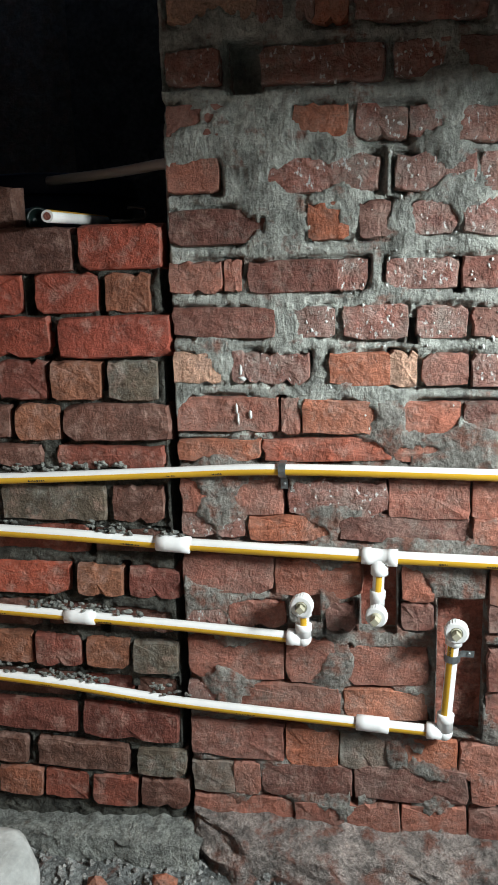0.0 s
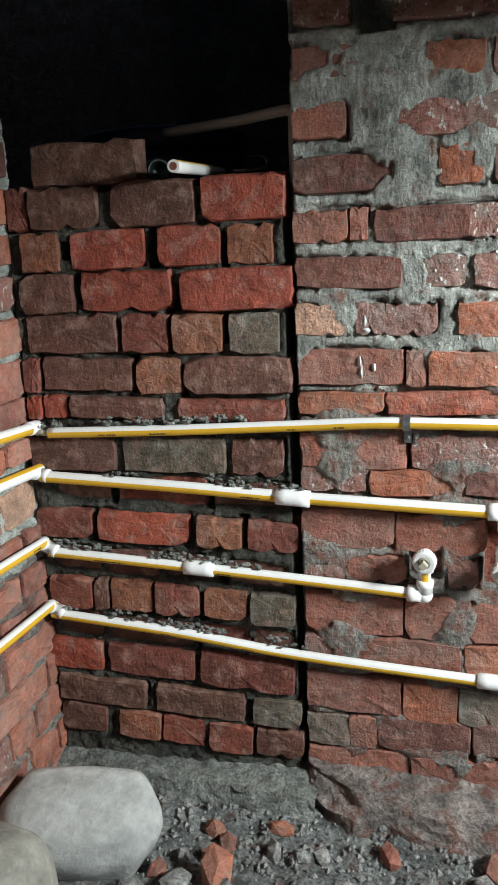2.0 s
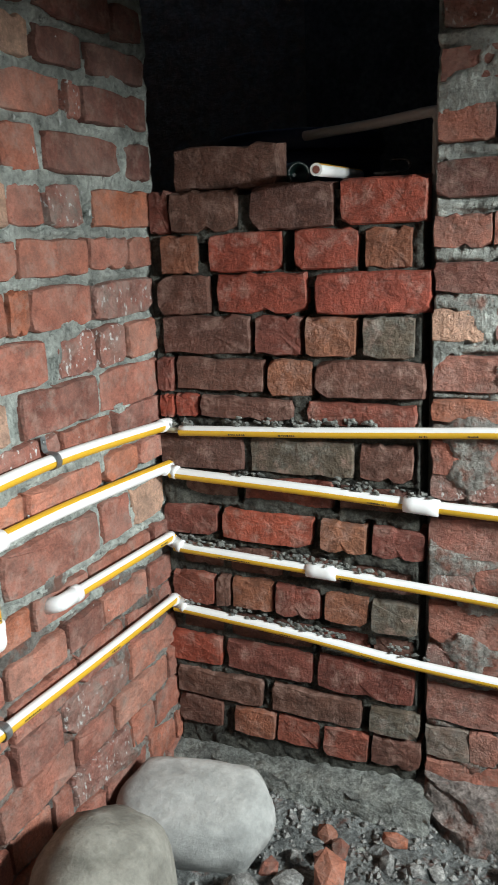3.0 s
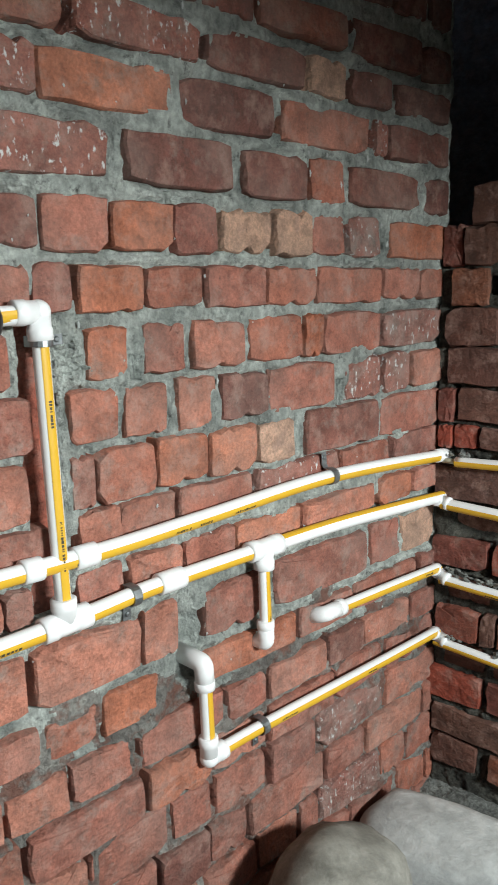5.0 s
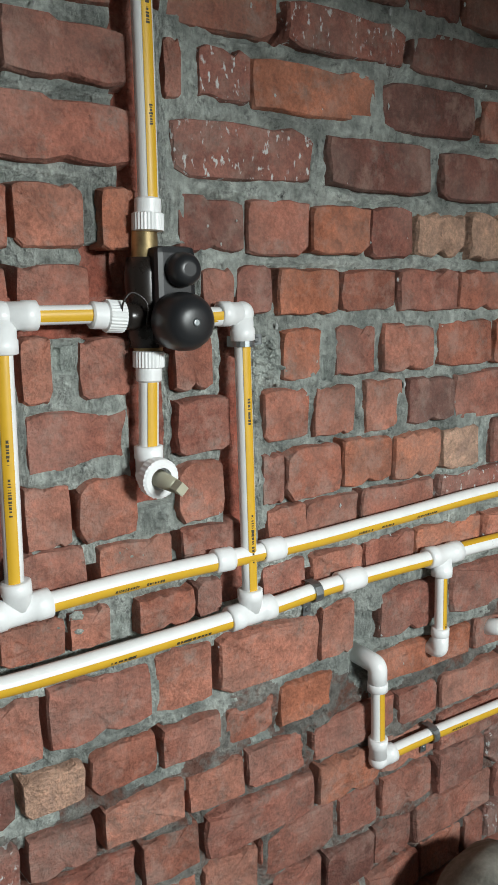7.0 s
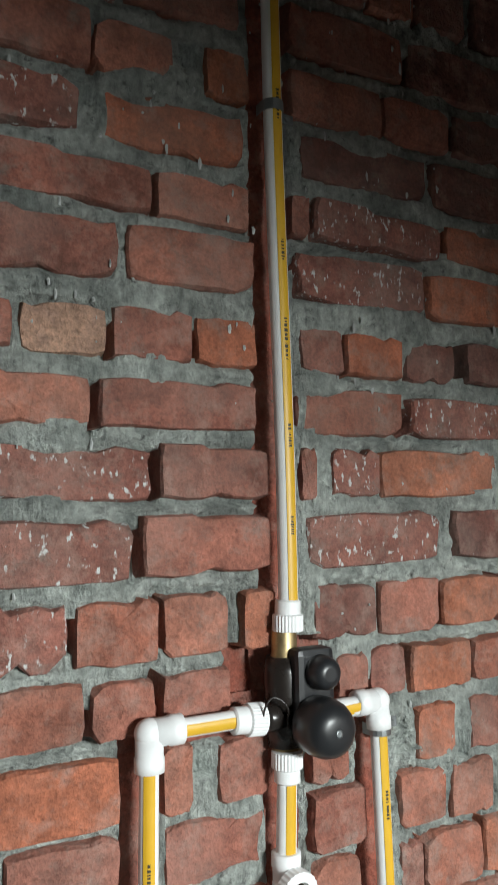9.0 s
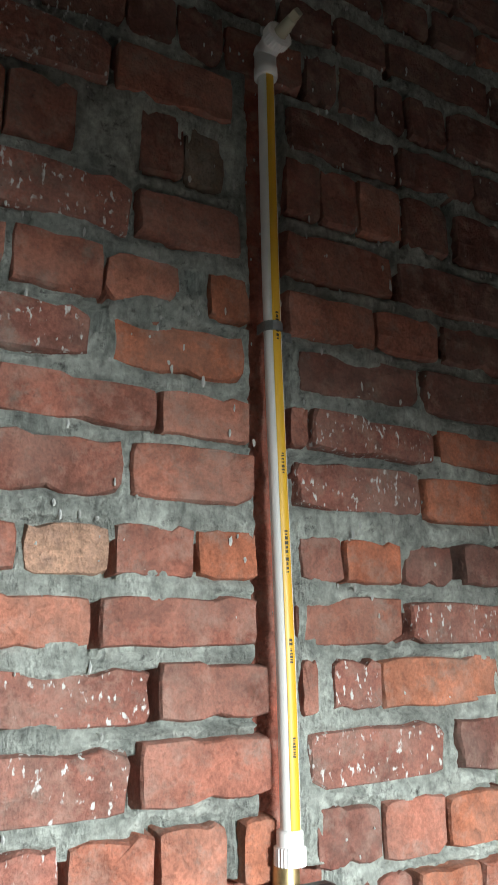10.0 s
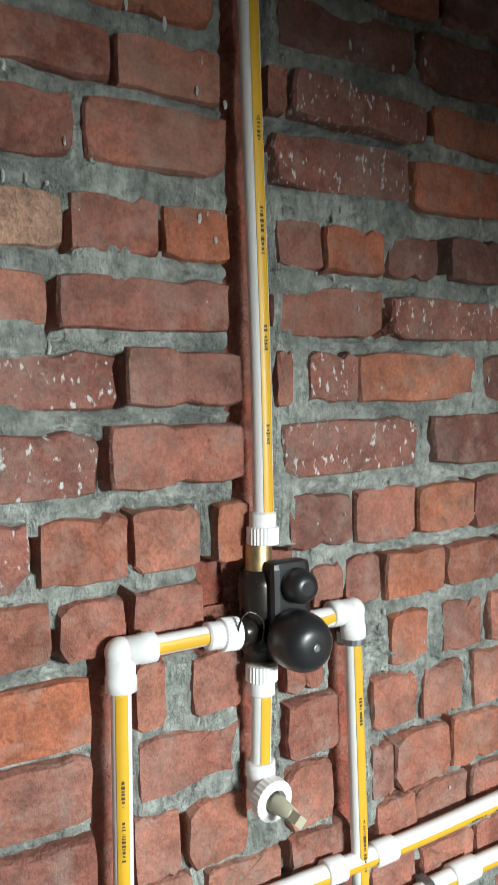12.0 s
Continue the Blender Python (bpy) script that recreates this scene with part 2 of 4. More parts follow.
def box_bm(x0, x1, y0, y1, z0, z1, bevel=0.0):
    bm = bmesh.new()
    bmesh.ops.create_cube(bm, size=1)
    for v in bm.verts:
        v.co = Vector(((x0, x1)[v.co.x > 0], (y0, y1)[v.co.y > 0], (z0, z1)[v.co.z > 0]))
    if bevel:
        bmesh.ops.bevel(bm, geom=bm.edges[:], offset=bevel, segments=2, affect="EDGES", profile=0.6)
    return bm


def lathe(bm, base, axis, profile, seg=20, mat=0):
    """Rings of (distance along axis, radius), closed at both ends."""
    axis = Vector(axis).normalized()
    side = axis.orthogonal().normalized()
    up = axis.cross(side)
    rings = []
    for d, r in profile:
        rings.append([bm.verts.new(Vector(base) + axis * d + (side * math.cos(a) + up * math.sin(a)) * r) for a in (2 * math.pi * k / seg for k in range(seg))])
    faces = []
    for a, b in zip(rings, rings[1:]):
        for k in range(seg):
            faces.append(bm.faces.new((a[k], a[(k + 1) % seg], b[(k + 1) % seg], b[k])))
    faces.append(bm.faces.new(list(reversed(rings[0]))))
    faces.append(bm.faces.new(rings[-1]))
    for f in faces:
        f.material_index = mat
        f.smooth = True
    faces[-1].smooth = faces[-2].smooth = False
    return rings


def sweep(bm, pts, r, seg=16, mat=0, wobble=0.0):
    """A round tube along pts."""
    pts = [Vector(p) for p in pts]
    rings = []
    ref = None
    for i, p in enumerate(pts):
        t = (pts[min(i + 1, len(pts) - 1)] - pts[max(i - 1, 0)]).normalized()
        if ref is None:
            ref = t.orthogonal().normalized()
        ref = (ref - t * ref.dot(t)).normalized()
        up = t.cross(ref)
        rings.append([bm.verts.new(p + (ref * math.cos(a) + up * math.sin(a)) * r) for a in (2 * math.pi * k / seg for k in range(seg))])
    for a, b in zip(rings, rings[1:]):
        for k in range(seg):
            f = bm.faces.new((a[k], a[(k + 1) % seg], b[(k + 1) % seg], b[k]))
            f.smooth, f.material_index = True, mat
    for ring, rev in ((rings[0], True), (rings[-1], False)):
        f = bm.faces.new(list(reversed(ring)) if rev else ring)
        f.material_index = mat
    return rings


def stripe(bm, pts, r, centre, half, mat=0):
    """A thin curved band on a tube: centre is the direction it faces, half its half-angle in degrees."""
    pts = [Vector(p) for p in pts]
    rings = []
    for i, p in enumerate(pts):
        t = (pts[min(i + 1, len(pts) - 1)] - pts[max(i - 1, 0)]).normalized()
        c = (Vector(centre) - t * Vector(centre).dot(t)).normalized()
        s = t.cross(c)
        row = []
        for k in range(7):
            a = radians(-half + 2 * half * k / 6)
            row.append(bm.verts.new(p + (c * math.cos(a) + s * math.sin(a)) * r))
        rings.append(row)
    for a, b in zip(rings, rings[1:]):
        for k in range(6):
            f = bm.faces.new((a[k], a[k + 1], b[k + 1], b[k]))
            f.smooth, f.material_index = True, mat


def between(pts, n=10):
    """A soft curve through the points."""
    pts = [Vector(p) for p in pts]
    if len(pts) == 2:
        return [pts[0].lerp(pts[1], k / n) for k in range(n + 1)]
    out = []
    for i in range(len(pts) - 1):
        p0, p1, p2, p3 = pts[max(i - 1, 0)], pts[i], pts[i + 1], pts[min(i + 2, len(pts) - 1)]
        for k in range(n):
            t = k / n
            out.append(0.5 * (2 * p1 + (p2 - p0) * t + (2 * p0 - 5 * p1 + 4 * p2 - p3) * t * t + (3 * p1 - p0 - 3 * p2 + p3) * t ** 3))
    return out + [pts[-1]]


# ---------------------------------------------------------------- masonry
rng = random.Random(7)


def brick_mesh(seed, rough):
    """A unit brick, face at y = 0 looking to -y: straight arrises with chips knocked out of them."""
    r = random.Random(seed)
    bm = bmesh.new()
    edge = []
    for (x0, z0), (x1, z1), n in (((-0.5, -0.5), (0.5, -0.5), 6), ((0.5, -0.5), (0.5, 0.5), 3), ((0.5, 0.5), (-0.5, 0.5), 6), ((-0.5, 0.5), (-0.5, -0.5), 3)):
        for k in range(n):
            t = (k + (r.uniform(-0.35, 0.35) if k else 0)) / n
            edge.append((x0 + (x1 - x0) * t, z0 + (z1 - z0) * t))
    front, mid, back = [], [], []
    for x, z in edge:
        kx, kz = r.uniform(-0.003, 0.007 * rough), r.uniform(-0.012, 0.022 * rough)
        if r.random() < 0.22:
            kx, kz = kx + r.uniform(0.005, 0.02) * rough, kz + r.uniform(0.02, 0.07) * rough
        corner = 1.0 if abs(abs(x) - 0.5) < 1e-6 and abs(abs(z) - 0.5) < 1e-6 else 0.0
        kx += corner * r.uniform(0.002, 0.016) * rough
        kz += corner * r.uniform(0.01, 0.06) * rough
        sx, sz = (1 if x > 0 else -1), (1 if z > 0 else -1)
        fx, fz = x - sx * kx * (abs(x) > 0.45), z - sz * kz * (abs(z) > 0.45)
        front.append(bm.verts.new((fx - sx * 0.012 * (abs(x) > 0.45), r.uniform(-0.03, 0.05), fz - sz * 0.035 * (abs(z) > 0.45))))
        mid.append(bm.verts.new((fx, 0.09 + r.uniform(0, 0.10), fz)))
        back.append(bm.verts.new((x, 1.0, z)))
    n = len(edge)
    c = bm.verts.new((r.uniform(-0.2, 0.2), r.uniform(-0.05, 0.02), r.uniform(-0.15, 0.15)))
    for k in range(n):
        j = (k + 1) % n
        bm.faces.new((c, front[k], front[j]))
        bm.faces.new((front[k], mid[k], mid[j], front[j]))
        bm.faces.new((mid[k], back[k], back[j], mid[j]))
    bmesh.ops.recalc_face_normals(bm, faces=bm.faces)
    me = bpy.data.meshes.new("brick")
    bm.to_mesh(me)
    bm.free()
    return me


BRICKS = {}


def brick_data(tone, k):
    if (tone, k) not in BRICKS:
        me = brick_mesh(100 + k, 2.0 if tone in "cms" else 1.5).copy()
        me.materials.append(TONES[tone])
        BRICKS[tone, k] = me
    return BRICKS[tone, k]


class Wall:
    """A brick face: `place` turns (along, depth, up) into the world; depth is positive into the wall."""

    def __init__(self, ob, place, turn, u0, u1, grow, raked, core, proud=0.007):
        self.ob, self.place, self.turn, self.u0, self.u1, self.grow, self.raked, self.core = ob, place, turn, u0, u1, grow, raked, core
        self.rest, self.joints, self.laid, self.proud = {}, [], [], proud

    def brick(self, a, b, z0, z1, tone, depth=0.0, tilt=0.0):
        w, h = b - a, z1 - z0
        dep = 0.05
        self.laid.append((a, b, z0, z1, tilt))
        loc = self.place((a + b) / 2, depth + rng.uniform(-self.proud, 0.003), (z0 + z1) / 2)
        turn = Euler((radians(rng.uniform(-2.5, 2.5)), radians(rng.uniform(-0.9, 0.9) + tilt), self.turn + radians(rng.uniform(-1.6, 1.6))))
        m = Matrix.LocRotScale(loc, turn, (w, dep, h))
        k = rng.randrange(9)
        mid = (a + b) / 2
        if self.core(mid, (z0 + z1) / 2):
            ob = new("brick", brick_data(tone, k))
            ob.matrix_world = m
            ob.parent = self.ob
        else:
            self.rest.setdefault(tone, []).append((k, m))

    def course(self, z0, z1, tones, edges, fill="rrrdrors", depth=0.0, gaps=(), lo=None, hi=None, slope=0.0):
        """One course: pairs of brick ends along the wall, the rest of its length laid at random."""
        lo, hi = self.u0 if lo is None else lo, self.u1 if hi is None else hi
        laid = sorted((edges[i], edges[i + 1], tones[i // 2] if i // 2 < len(tones) else "r") for i in range(0, len(edges), 2))
        free, at = [], lo
        for a, b, _ in laid:
            free.append((at, a))
            at = b
        free.append((at, hi))
        for g0, g1 in gaps:
            free = [piece for a, b in free for piece in ((a, min(b, g0)), (max(a, g1), b)) if piece[1] - piece[0] > 0.0]
        for a, b in free:
            x = a + 0.009
            while b - x > 0.035:
                n = rng.choice((0.225, 0.225, 0.11, 0.10, 0.16))
                if b - x - n < 0.05:
                    n = b - x - 0.009
                if n > 0.26:
                    n = n / 2
                laid.append((x, x + n, rng.choice(fill)))
                x += n + rng.uniform(0.009, 0.016)
        laid.sort()
        for (_, a, _), (b, _, _) in zip(laid, laid[1:]):
            if 0.002 < b - a < 0.05 and rng.random() < self.raked:
                zz = (z0 + z1) / 2 + slope * (a - hi)
                cut = (z1 - z0) * rng.uniform(0.25, 0.60)
                mid = zz + rng.uniform(-0.5, 0.5) * (z1 - z0 - cut)
                c, half = (a + b) / 2 + rng.uniform(-0.002, 0.002), min((b - a) / 2 + 0.004, rng.uniform(0.007, 0.012))
                self.joints.append((c - half, c + half, mid - cut, mid + cut, depth + rng.uniform(0.030, 0.060)))
        for a, b, tone in laid:
            a, b = a - self.grow - 0.0015, b + self.grow + 0.0015
            dz = slope * ((a + b) / 2 - hi)
            j = rng.uniform(-0.003, 0.003)
            self.brick(a, b, z0 + dz + j - 0.0040, z1 + dz + rng.uniform(-0.003, 0.003) + 0.0040, tone, depth, -math.degrees(math.atan(slope)))

    def close(self):
        """The bricks far from the camera's way, joined."""
        verts, faces, mats, slots = [], [], [], []
        for s, (tone, items) in enumerate(sorted(self.rest.items())):
            slots.append(TONES[tone])
            for k, m in items:
                me = brick_data(tone, k)
                base = len(verts)
                verts += [m @ v.co for v in me.vertices]
                for p in me.polygons:
                    faces.append([base + i for i in p.vertices])
                    mats.append(s)
        if verts:
            me = bpy.data.meshes.new("outer_bricks")
            me.from_pydata(verts, [], faces)
            me.polygons.foreach_set("material_index", mats)
            for m in slots:
                me.materials.append(m)
            tagged(new("outer_bricks", me), kind="stuff").parent = self.ob


def mortar_sheet(wall, u0, u1, z0, z1, step, depth, rough, holes, mats, back=0.12, smear=0.012, red_below=None):
    """The mortar round the brick faces: troweled flush in the beds, smeared over some arrises, cracked away along others,
    and kept well behind the bricks themselves; holes are (u0, u1, z0, z1, depth) raked or cut into it."""
    ob, place = wall.ob, wall.place
    nu, nz = int((u1 - u0) / step) + 1, int((z1 - z0) / step) + 1
    us, zs = np.linspace(u0, u1, nu + 1), np.linspace(z0, z1, nz + 1)
    out = np.full((nz + 1, nu + 1), 0.05)
    for a, b, c, e, tilt in wall.laid:
        i0, i1 = np.searchsorted(us, (a - 0.05, b + 0.05))
        j0, j1 = np.searchsorted(zs, (c - 0.05, e + 0.05))
        lift = math.tan(radians(-tilt)) * (us[None, i0:i1] - (a + b) / 2)
        du = np.maximum(a - us[None, i0:i1], us[None, i0:i1] - b)
        dz = np.maximum(c - zs[j0:j1, None] + lift, zs[j0:j1, None] - e - lift)
        d = np.where((du > 0) & (dz > 0), np.hypot(du, dz), np.maximum(du, dz))
        out[j0:j1, i0:i1] = np.minimum(out[j0:j1, i0:i1], d)
    lump, wide, comb = np.empty_like(out), np.empty_like(out), np.empty_like(out)
    for j, z in enumerate(zs):
        for i, u in enumerate(us):
            q = Vector((u, z, 0.0))
            wide[j, i] = noise.noise(q * 9)
            lump[j, i] = noise.noise(q * 26) * 0.6 + noise.noise(q * 80) * 0.5
            comb[j, i] = noise.noise(Vector((u * 70, z * 26, 4.0)))
    deep = depth + rough * (lump + 0.35 * comb + 0.7 * wide)
    over = smear * np.clip(wide * 1.8 + 0.6 * lump + 0.35 * comb, -0.3, 1.3)
    deep = deep - 0.011 * np.clip(wide * 1.8, 0, 1) + np.clip((-out - over) * 1.6, 0, 0.03)
    crack = np.clip(1 - np.abs(out - 0.0025) / 0.0035, 0, 1) * np.clip((-wide + 0.35 * lump) * 3.0 + 0.15, 0, 1)
    deep = deep + 0.013 * crack
    for a, b, c, e, hd in holes:
        js, ks = (zs > c) & (zs < e), (us > a) & (us < b)
        cut = np.ix_(js, ks)
        deep[cut] = np.maximum(deep[cut], hd + 0.35 * rough * lump[cut])
    verts = [place(u, deep[j, i], z) for j, z in enumerate(zs) for i, u in enumerate(us)]
    faces, slot = [], []
    w = nu + 1
    for j in range(nz):
        for i in range(nu):
            faces.append((j * w + i, j * w + i + 1, (j + 1) * w + i + 1, (j + 1) * w + i))
            slot.append(1 if red_below and zs[j] < red_below + 0.16 * wide[j, i] + 0.05 * lump[j, i] else 0)
    n = len(verts)
    verts += [place(u0, back, z0), place(u1, back, z0), place(u1, back, z1), place(u0, back, z1)]
    faces.append((n + 3, n + 2, n + 1, n))
    faces.append([n, n + 1] + [i for i in range(nu, -1, -1)])
    faces.append([n + 2, n + 3] + [nz * w + i for i in range(nu + 1)])
    faces.append([n + 1, n + 2] + [j * w + nu for j in range(nz, -1, -1)])
    faces.append([n + 3, n] + [j * w for j in range(nz + 1)])
    ob.data.from_pydata(verts, [], faces)
    for m in mats:
        ob.data.materials.append(m)
    ob.data.polygons.foreach_set("material_index", slot + [0] * 5)
    ob.data.polygons.foreach_set("use_smooth", [True] * (len(faces) - 5) + [False] * 5)


# ---------------------------------------------------------------- room shell
def shell(name, bounds, mat, label, category):
    return tagged(finish(name, box_bm(*bounds), mat), label, category, kind="structure")


# ends short of the shaft's back, an added gap that lets sky light in
shell("ceiling", (-2.8, EAST + 0.2, SOUTH - 0.2, 2.5, CEIL, CEIL + 0.12), M_CONCRETE, "bare grey concrete ceiling slab", "ceiling")
shell("wall_south", (WEST - 0.2, EAST + 0.2, SOUTH - 0.12, SOUTH, FLOOR - 0.05, CEIL), M_LOW_BOUNCE, "plain grey cement wall closing the room", "wall")
shell("wall_east_a", (EAST, EAST + 0.12, SOUTH, DOOR_Y0, FLOOR - 0.05, CEIL), M_LOW_BOUNCE, "plain grey wall beside the doorway", "wall")
shell("wall_east_b", (EAST, EAST + 0.12, DOOR_Y1, 1.63, FLOOR - 0.05, CEIL), M_LOW_BOUNCE, "plain grey wall beside the doorway", "wall")
# slab outside the view, its bent lower edge shaped to cut the lamp's light
head = bmesh.new()
rim = [(DOOR_Y0, CUTOFF_SOUTH), (CUTOFF_BEND, CUTOFF_NORTH), (DOOR_Y1, CUTOFF_NORTH), (DOOR_Y1, CEIL), (DOOR_Y0, CEIL)]
slab = head.faces.new([head.verts.new((EAST, y, z)) for y, z in rim])
for v in bmesh.ops.extrude_face_region(head, geom=[slab])["geom"]:
    if isinstance(v, bmesh.types.BMVert):
        v.co.x += 0.12
bmesh.ops.recalc_face_normals(head, faces=head.faces)
tagged(finish("unseen_light_cutoff", head, M_LOW_BOUNCE), "plain grey wall over the opening, sloping like the underside of stairs", "wall", kind="structure")
shell("wall_west_end", (WEST + 0.0, WEST - 0.12, SOUTH, -0.40, FLOOR - 0.05, CEIL), M_LOW_BOUNCE, "plain grey end of the brick wall", "wall")
# the dark shaft behind the low wall
shell("wall_shaft_back", (-2.7, -0.2, 3.20, 3.32, FLOOR - 0.05, CEIL), M_GREY, "dark brick wall at the back of the shaft", "wall")
shell("wall_shaft_east", (-0.44, -0.32, 1.63, 3.20, FLOOR - 0.05, CEIL), M_GREY, "dark brick side of the shaft", "wall")
shell("wall_shaft_west", (-2.7, -2.58, 0.9, 3.20, FLOOR - 0.05, CEIL), M_GREY, "dark brick side of the shaft", "wall")
shell("wall_shaft_south", (-2.7, WEST - 0.12, 0.9, 1.02, FLOOR - 0.05, CEIL), M_GREY, "dark brick side of the shaft", "wall")
shell("wall_shaft_pier", (-1.30, -0.44, 3.08, 3.20, FLOOR - 0.05, CEIL), M_LOW_BOUNCE, "dim cement rib at the back of the shaft", "wall")

# floor: one uneven sheet of trodden cement and dust
def ground(x, y):
    """Height of the trodden floor, with dust heaped along the west wall."""
    q = Vector((x, y, 0.0))
    h = FLOOR + 0.014 * noise.noise(q * 6) + 0.012 * noise.noise(q * 22) + 0.007 * noise.noise(q * 60)
    low = 0.025 * min(1.0, max(0.0, (y - 1.15) / 0.15))
    return h - low + 0.03 * max(0.0, 1 - abs(x + 1.06) / 0.12)


nx, ny = 190, 280
fv, ff = [], []
for j in range(ny + 1):
    for i in range(nx + 1):
        x, y = WEST - 0.15 + (EAST - WEST + 0.3) * i / nx, SOUTH - 0.05 + (1.64 - SOUTH) * j / ny
        fv.append((x, y, ground(x, y)))
for j in range(ny):
    for i in range(nx):
        ff.append((j * (nx + 1) + i, j * (nx + 1) + i + 1, (j + 1) * (nx + 1) + i + 1, (j + 1) * (nx + 1) + i))
fm = bpy.data.meshes.new("floor")
fm.from_pydata(fv, [], ff)
fm.materials.append(M_FLOOR)
shell("floor_shaft", (-2.7, -0.3, 1.0, 3.3, FLOOR - 0.2, FLOOR - 0.04), M_CONCRETE, "dark concrete floor of the shaft", "floor")
tagged(new("floor", fm), "uneven grey cement floor strewn with dust and rubble", "floor", kind="structure")

# ---------------------------------------------------------------- the three brick faces
def west_place(u, d, z):
    return Vector((WEST - d, u, z))


def pier_place(u, d, z):
    return Vector((u, NORTH + d, z))


def panel_place(u, d, z):
    return Vector((u, NORTH + 0.085 * (u + 0.47) + d, z))


CHASE_W = [(0.312, 0.377, 0.86, 2.36, 0.036), (0.127, 0.179, 0.74, 1.135, 0.036), (0.127, 0.32, 1.078, 1.128, 0.03), (0.452, 0.505, 0.69, 1.125, 0.034),
           (0.262, 0.42, 1.055, 1.19, 0.045), (0.690, 0.738, 0.505, 0.560, 0.024), (0.700, 0.752, 0.552, 0.615, 0.055), (0.0, 1.5, 0.765, 0.795, 0.018), (0.0, 1.5, 0.665, 0.712, 0.018)]
wall_west = tagged(new("wall_west", bpy.data.meshes.new("wall_west")), "rough red brick wall with thick grey cement joints and cut pipe chases", "wall", kind="structure")
west = Wall(wall_west, west_place, math.pi / 2, -0.40, 1.492, -0.0003, 0.75, lambda u, z: -0.10 < u and 0.0 < z < 2.42)
CHASE_P = [(-0.349, -0.283, 1.468, 1.566, 0.085), (-0.250, -0.185, 0.455, 0.540, 0.045), (-0.104, -0.034, 0.44, 0.595, 0.045), (0.046, 0.135, 0.222, 0.52, 0.05)]
wall_pier = tagged(new("wall_north_pier", bpy.data.meshes.new("wall_north_pier")), "brick pier smeared with grey cement above and bare red below", "wall", kind="structure")
pier = Wall(wall_pier, pier_place, 0.0, -0.466, 0.79, 0.0025, 0.25, lambda u, z: u < 0.35 and -0.06 < z < 1.75, 0.002)
wall_panel = tagged(new("wall_north_panel", bpy.data.meshes.new("wall_north_panel")), "low infill wall of dark red bricks with raked mortar joints", "wall", kind="structure")
panel = Wall(wall_panel, panel_place, math.atan(0.085), -1.058, -0.478, 0.001, 0.6, lambda u, z: True)


def chase(wall, place, u0, u1, z0, z1, depth):
    """The rough red bottom of a channel cut into the bricks."""
    nu, nz = max(2, int((u1 - u0) / 0.012)), max(2, int((z1 - z0) / 0.012))
    v, fc = [], []
    for j in range(nz + 1):
        for i in range(nu + 1):
            u, z = u0 + (u1 - u0) * i / nu, z0 + (z1 - z0) * j / nz
            q = Vector((u, z, 3.0))
            v.append(place(u, depth + 0.006 * noise.noise(q * 30) + 0.004 * noise.noise(q * 80), z))
    for j in range(nz):
        for i in range(nu):
            a = j * (nu + 1) + i
            fc.append((a, a + 1, a + nu + 2, a + nu + 1))
    me = bpy.data.meshes.new("chase")
    me.from_pydata(v, [], fc)
    me.materials.append(M_CHASE)
    new("chase", me).parent = wall


for u0, u1, z0, z1, d in CHASE_W[:5]:
    chase(wall_west, west_place, u0 - 0.004, u1 + 0.004, z0, z1, d - 0.008)
for u0, u1, z0, z1, d in CHASE_P[1:]:
    chase(wall_pier, pier_place, u0 - 0.004, u1 + 0.004, z0, z1, d - 0.008)

# ---------------------------------------------------------------- pipes
A_Y, B_X = NORTH - 0.018, WEST + 0.022
R_PIPE, R_THIN, R_FIT = 0.0125, 0.0112, 0.0165


def run(label, group="water pipes"):
    return tagged(new("water_pipe"), label, "pipe", group)


def tube(owner, pts, r, facing, half=40, prints=0, skip=0.0):
    """A white tube with a yellow band, and bars where its printing stands."""
    pts = between(pts)
    bm = bmesh.new()
    sweep(bm, pts, r)
    t = part("tube", bm, M_WHITE, owner)
    bm = bmesh.new()
    stripe(bm, pts, r + 0.0005, facing, half)
    part("stripe", bm, M_YELLOW, t, "yellow printed band")
    total = (pts[-1] - pts[0]).length
    r2 = random.Random(int(total * 1000))
    if prints:
        for _ in range(prints):
            bm = bmesh.new()
            s = r2.uniform(0.08, 0.85)
            ln = r2.uniform(0.02, 0.045)
            x = s * total
            while x < s * total + ln:
                w = r2.uniform(0.0015, 0.004)
                f0, f1 = x / total, (x + w) / total
                if f1 < 1:
                    a = pts[min(len(pts) - 2, int(f0 * (len(pts) - 1)))]
                    k = min(len(pts) - 2, int(f0 * (len(pts) - 1)))
                    l0, l1 = f0 * (len(pts) - 1) - k, min(1.0, f1 * (len(pts) - 1) - k)
                    stripe(bm, [pts[k].lerp(pts[k + 1], l0), pts[k].lerp(pts[k + 1], l1)], r + 0.0009, facing, r2.uniform(6, 11))
                x += w + r2.uniform(0.001, 0.002)
            tagged(part("print", bm, M_PRINT, t, "small black illegible print"), kind="stuff")
    return t


def coupling(owner, a, b, r=R_FIT):
    a, b = Vector(a), Vector(b)
    n = (b - a).length
    bm = bmesh.new()
    lathe(bm, a, b - a, [(0, r - 0.003), (0.001, r), (n * 0.3, r + 0.0002), (n * 0.7, r + 0.0002), (n - 0.001, r), (n, r - 0.003)])
    return part("coupling", bm, M_FIT, owner)


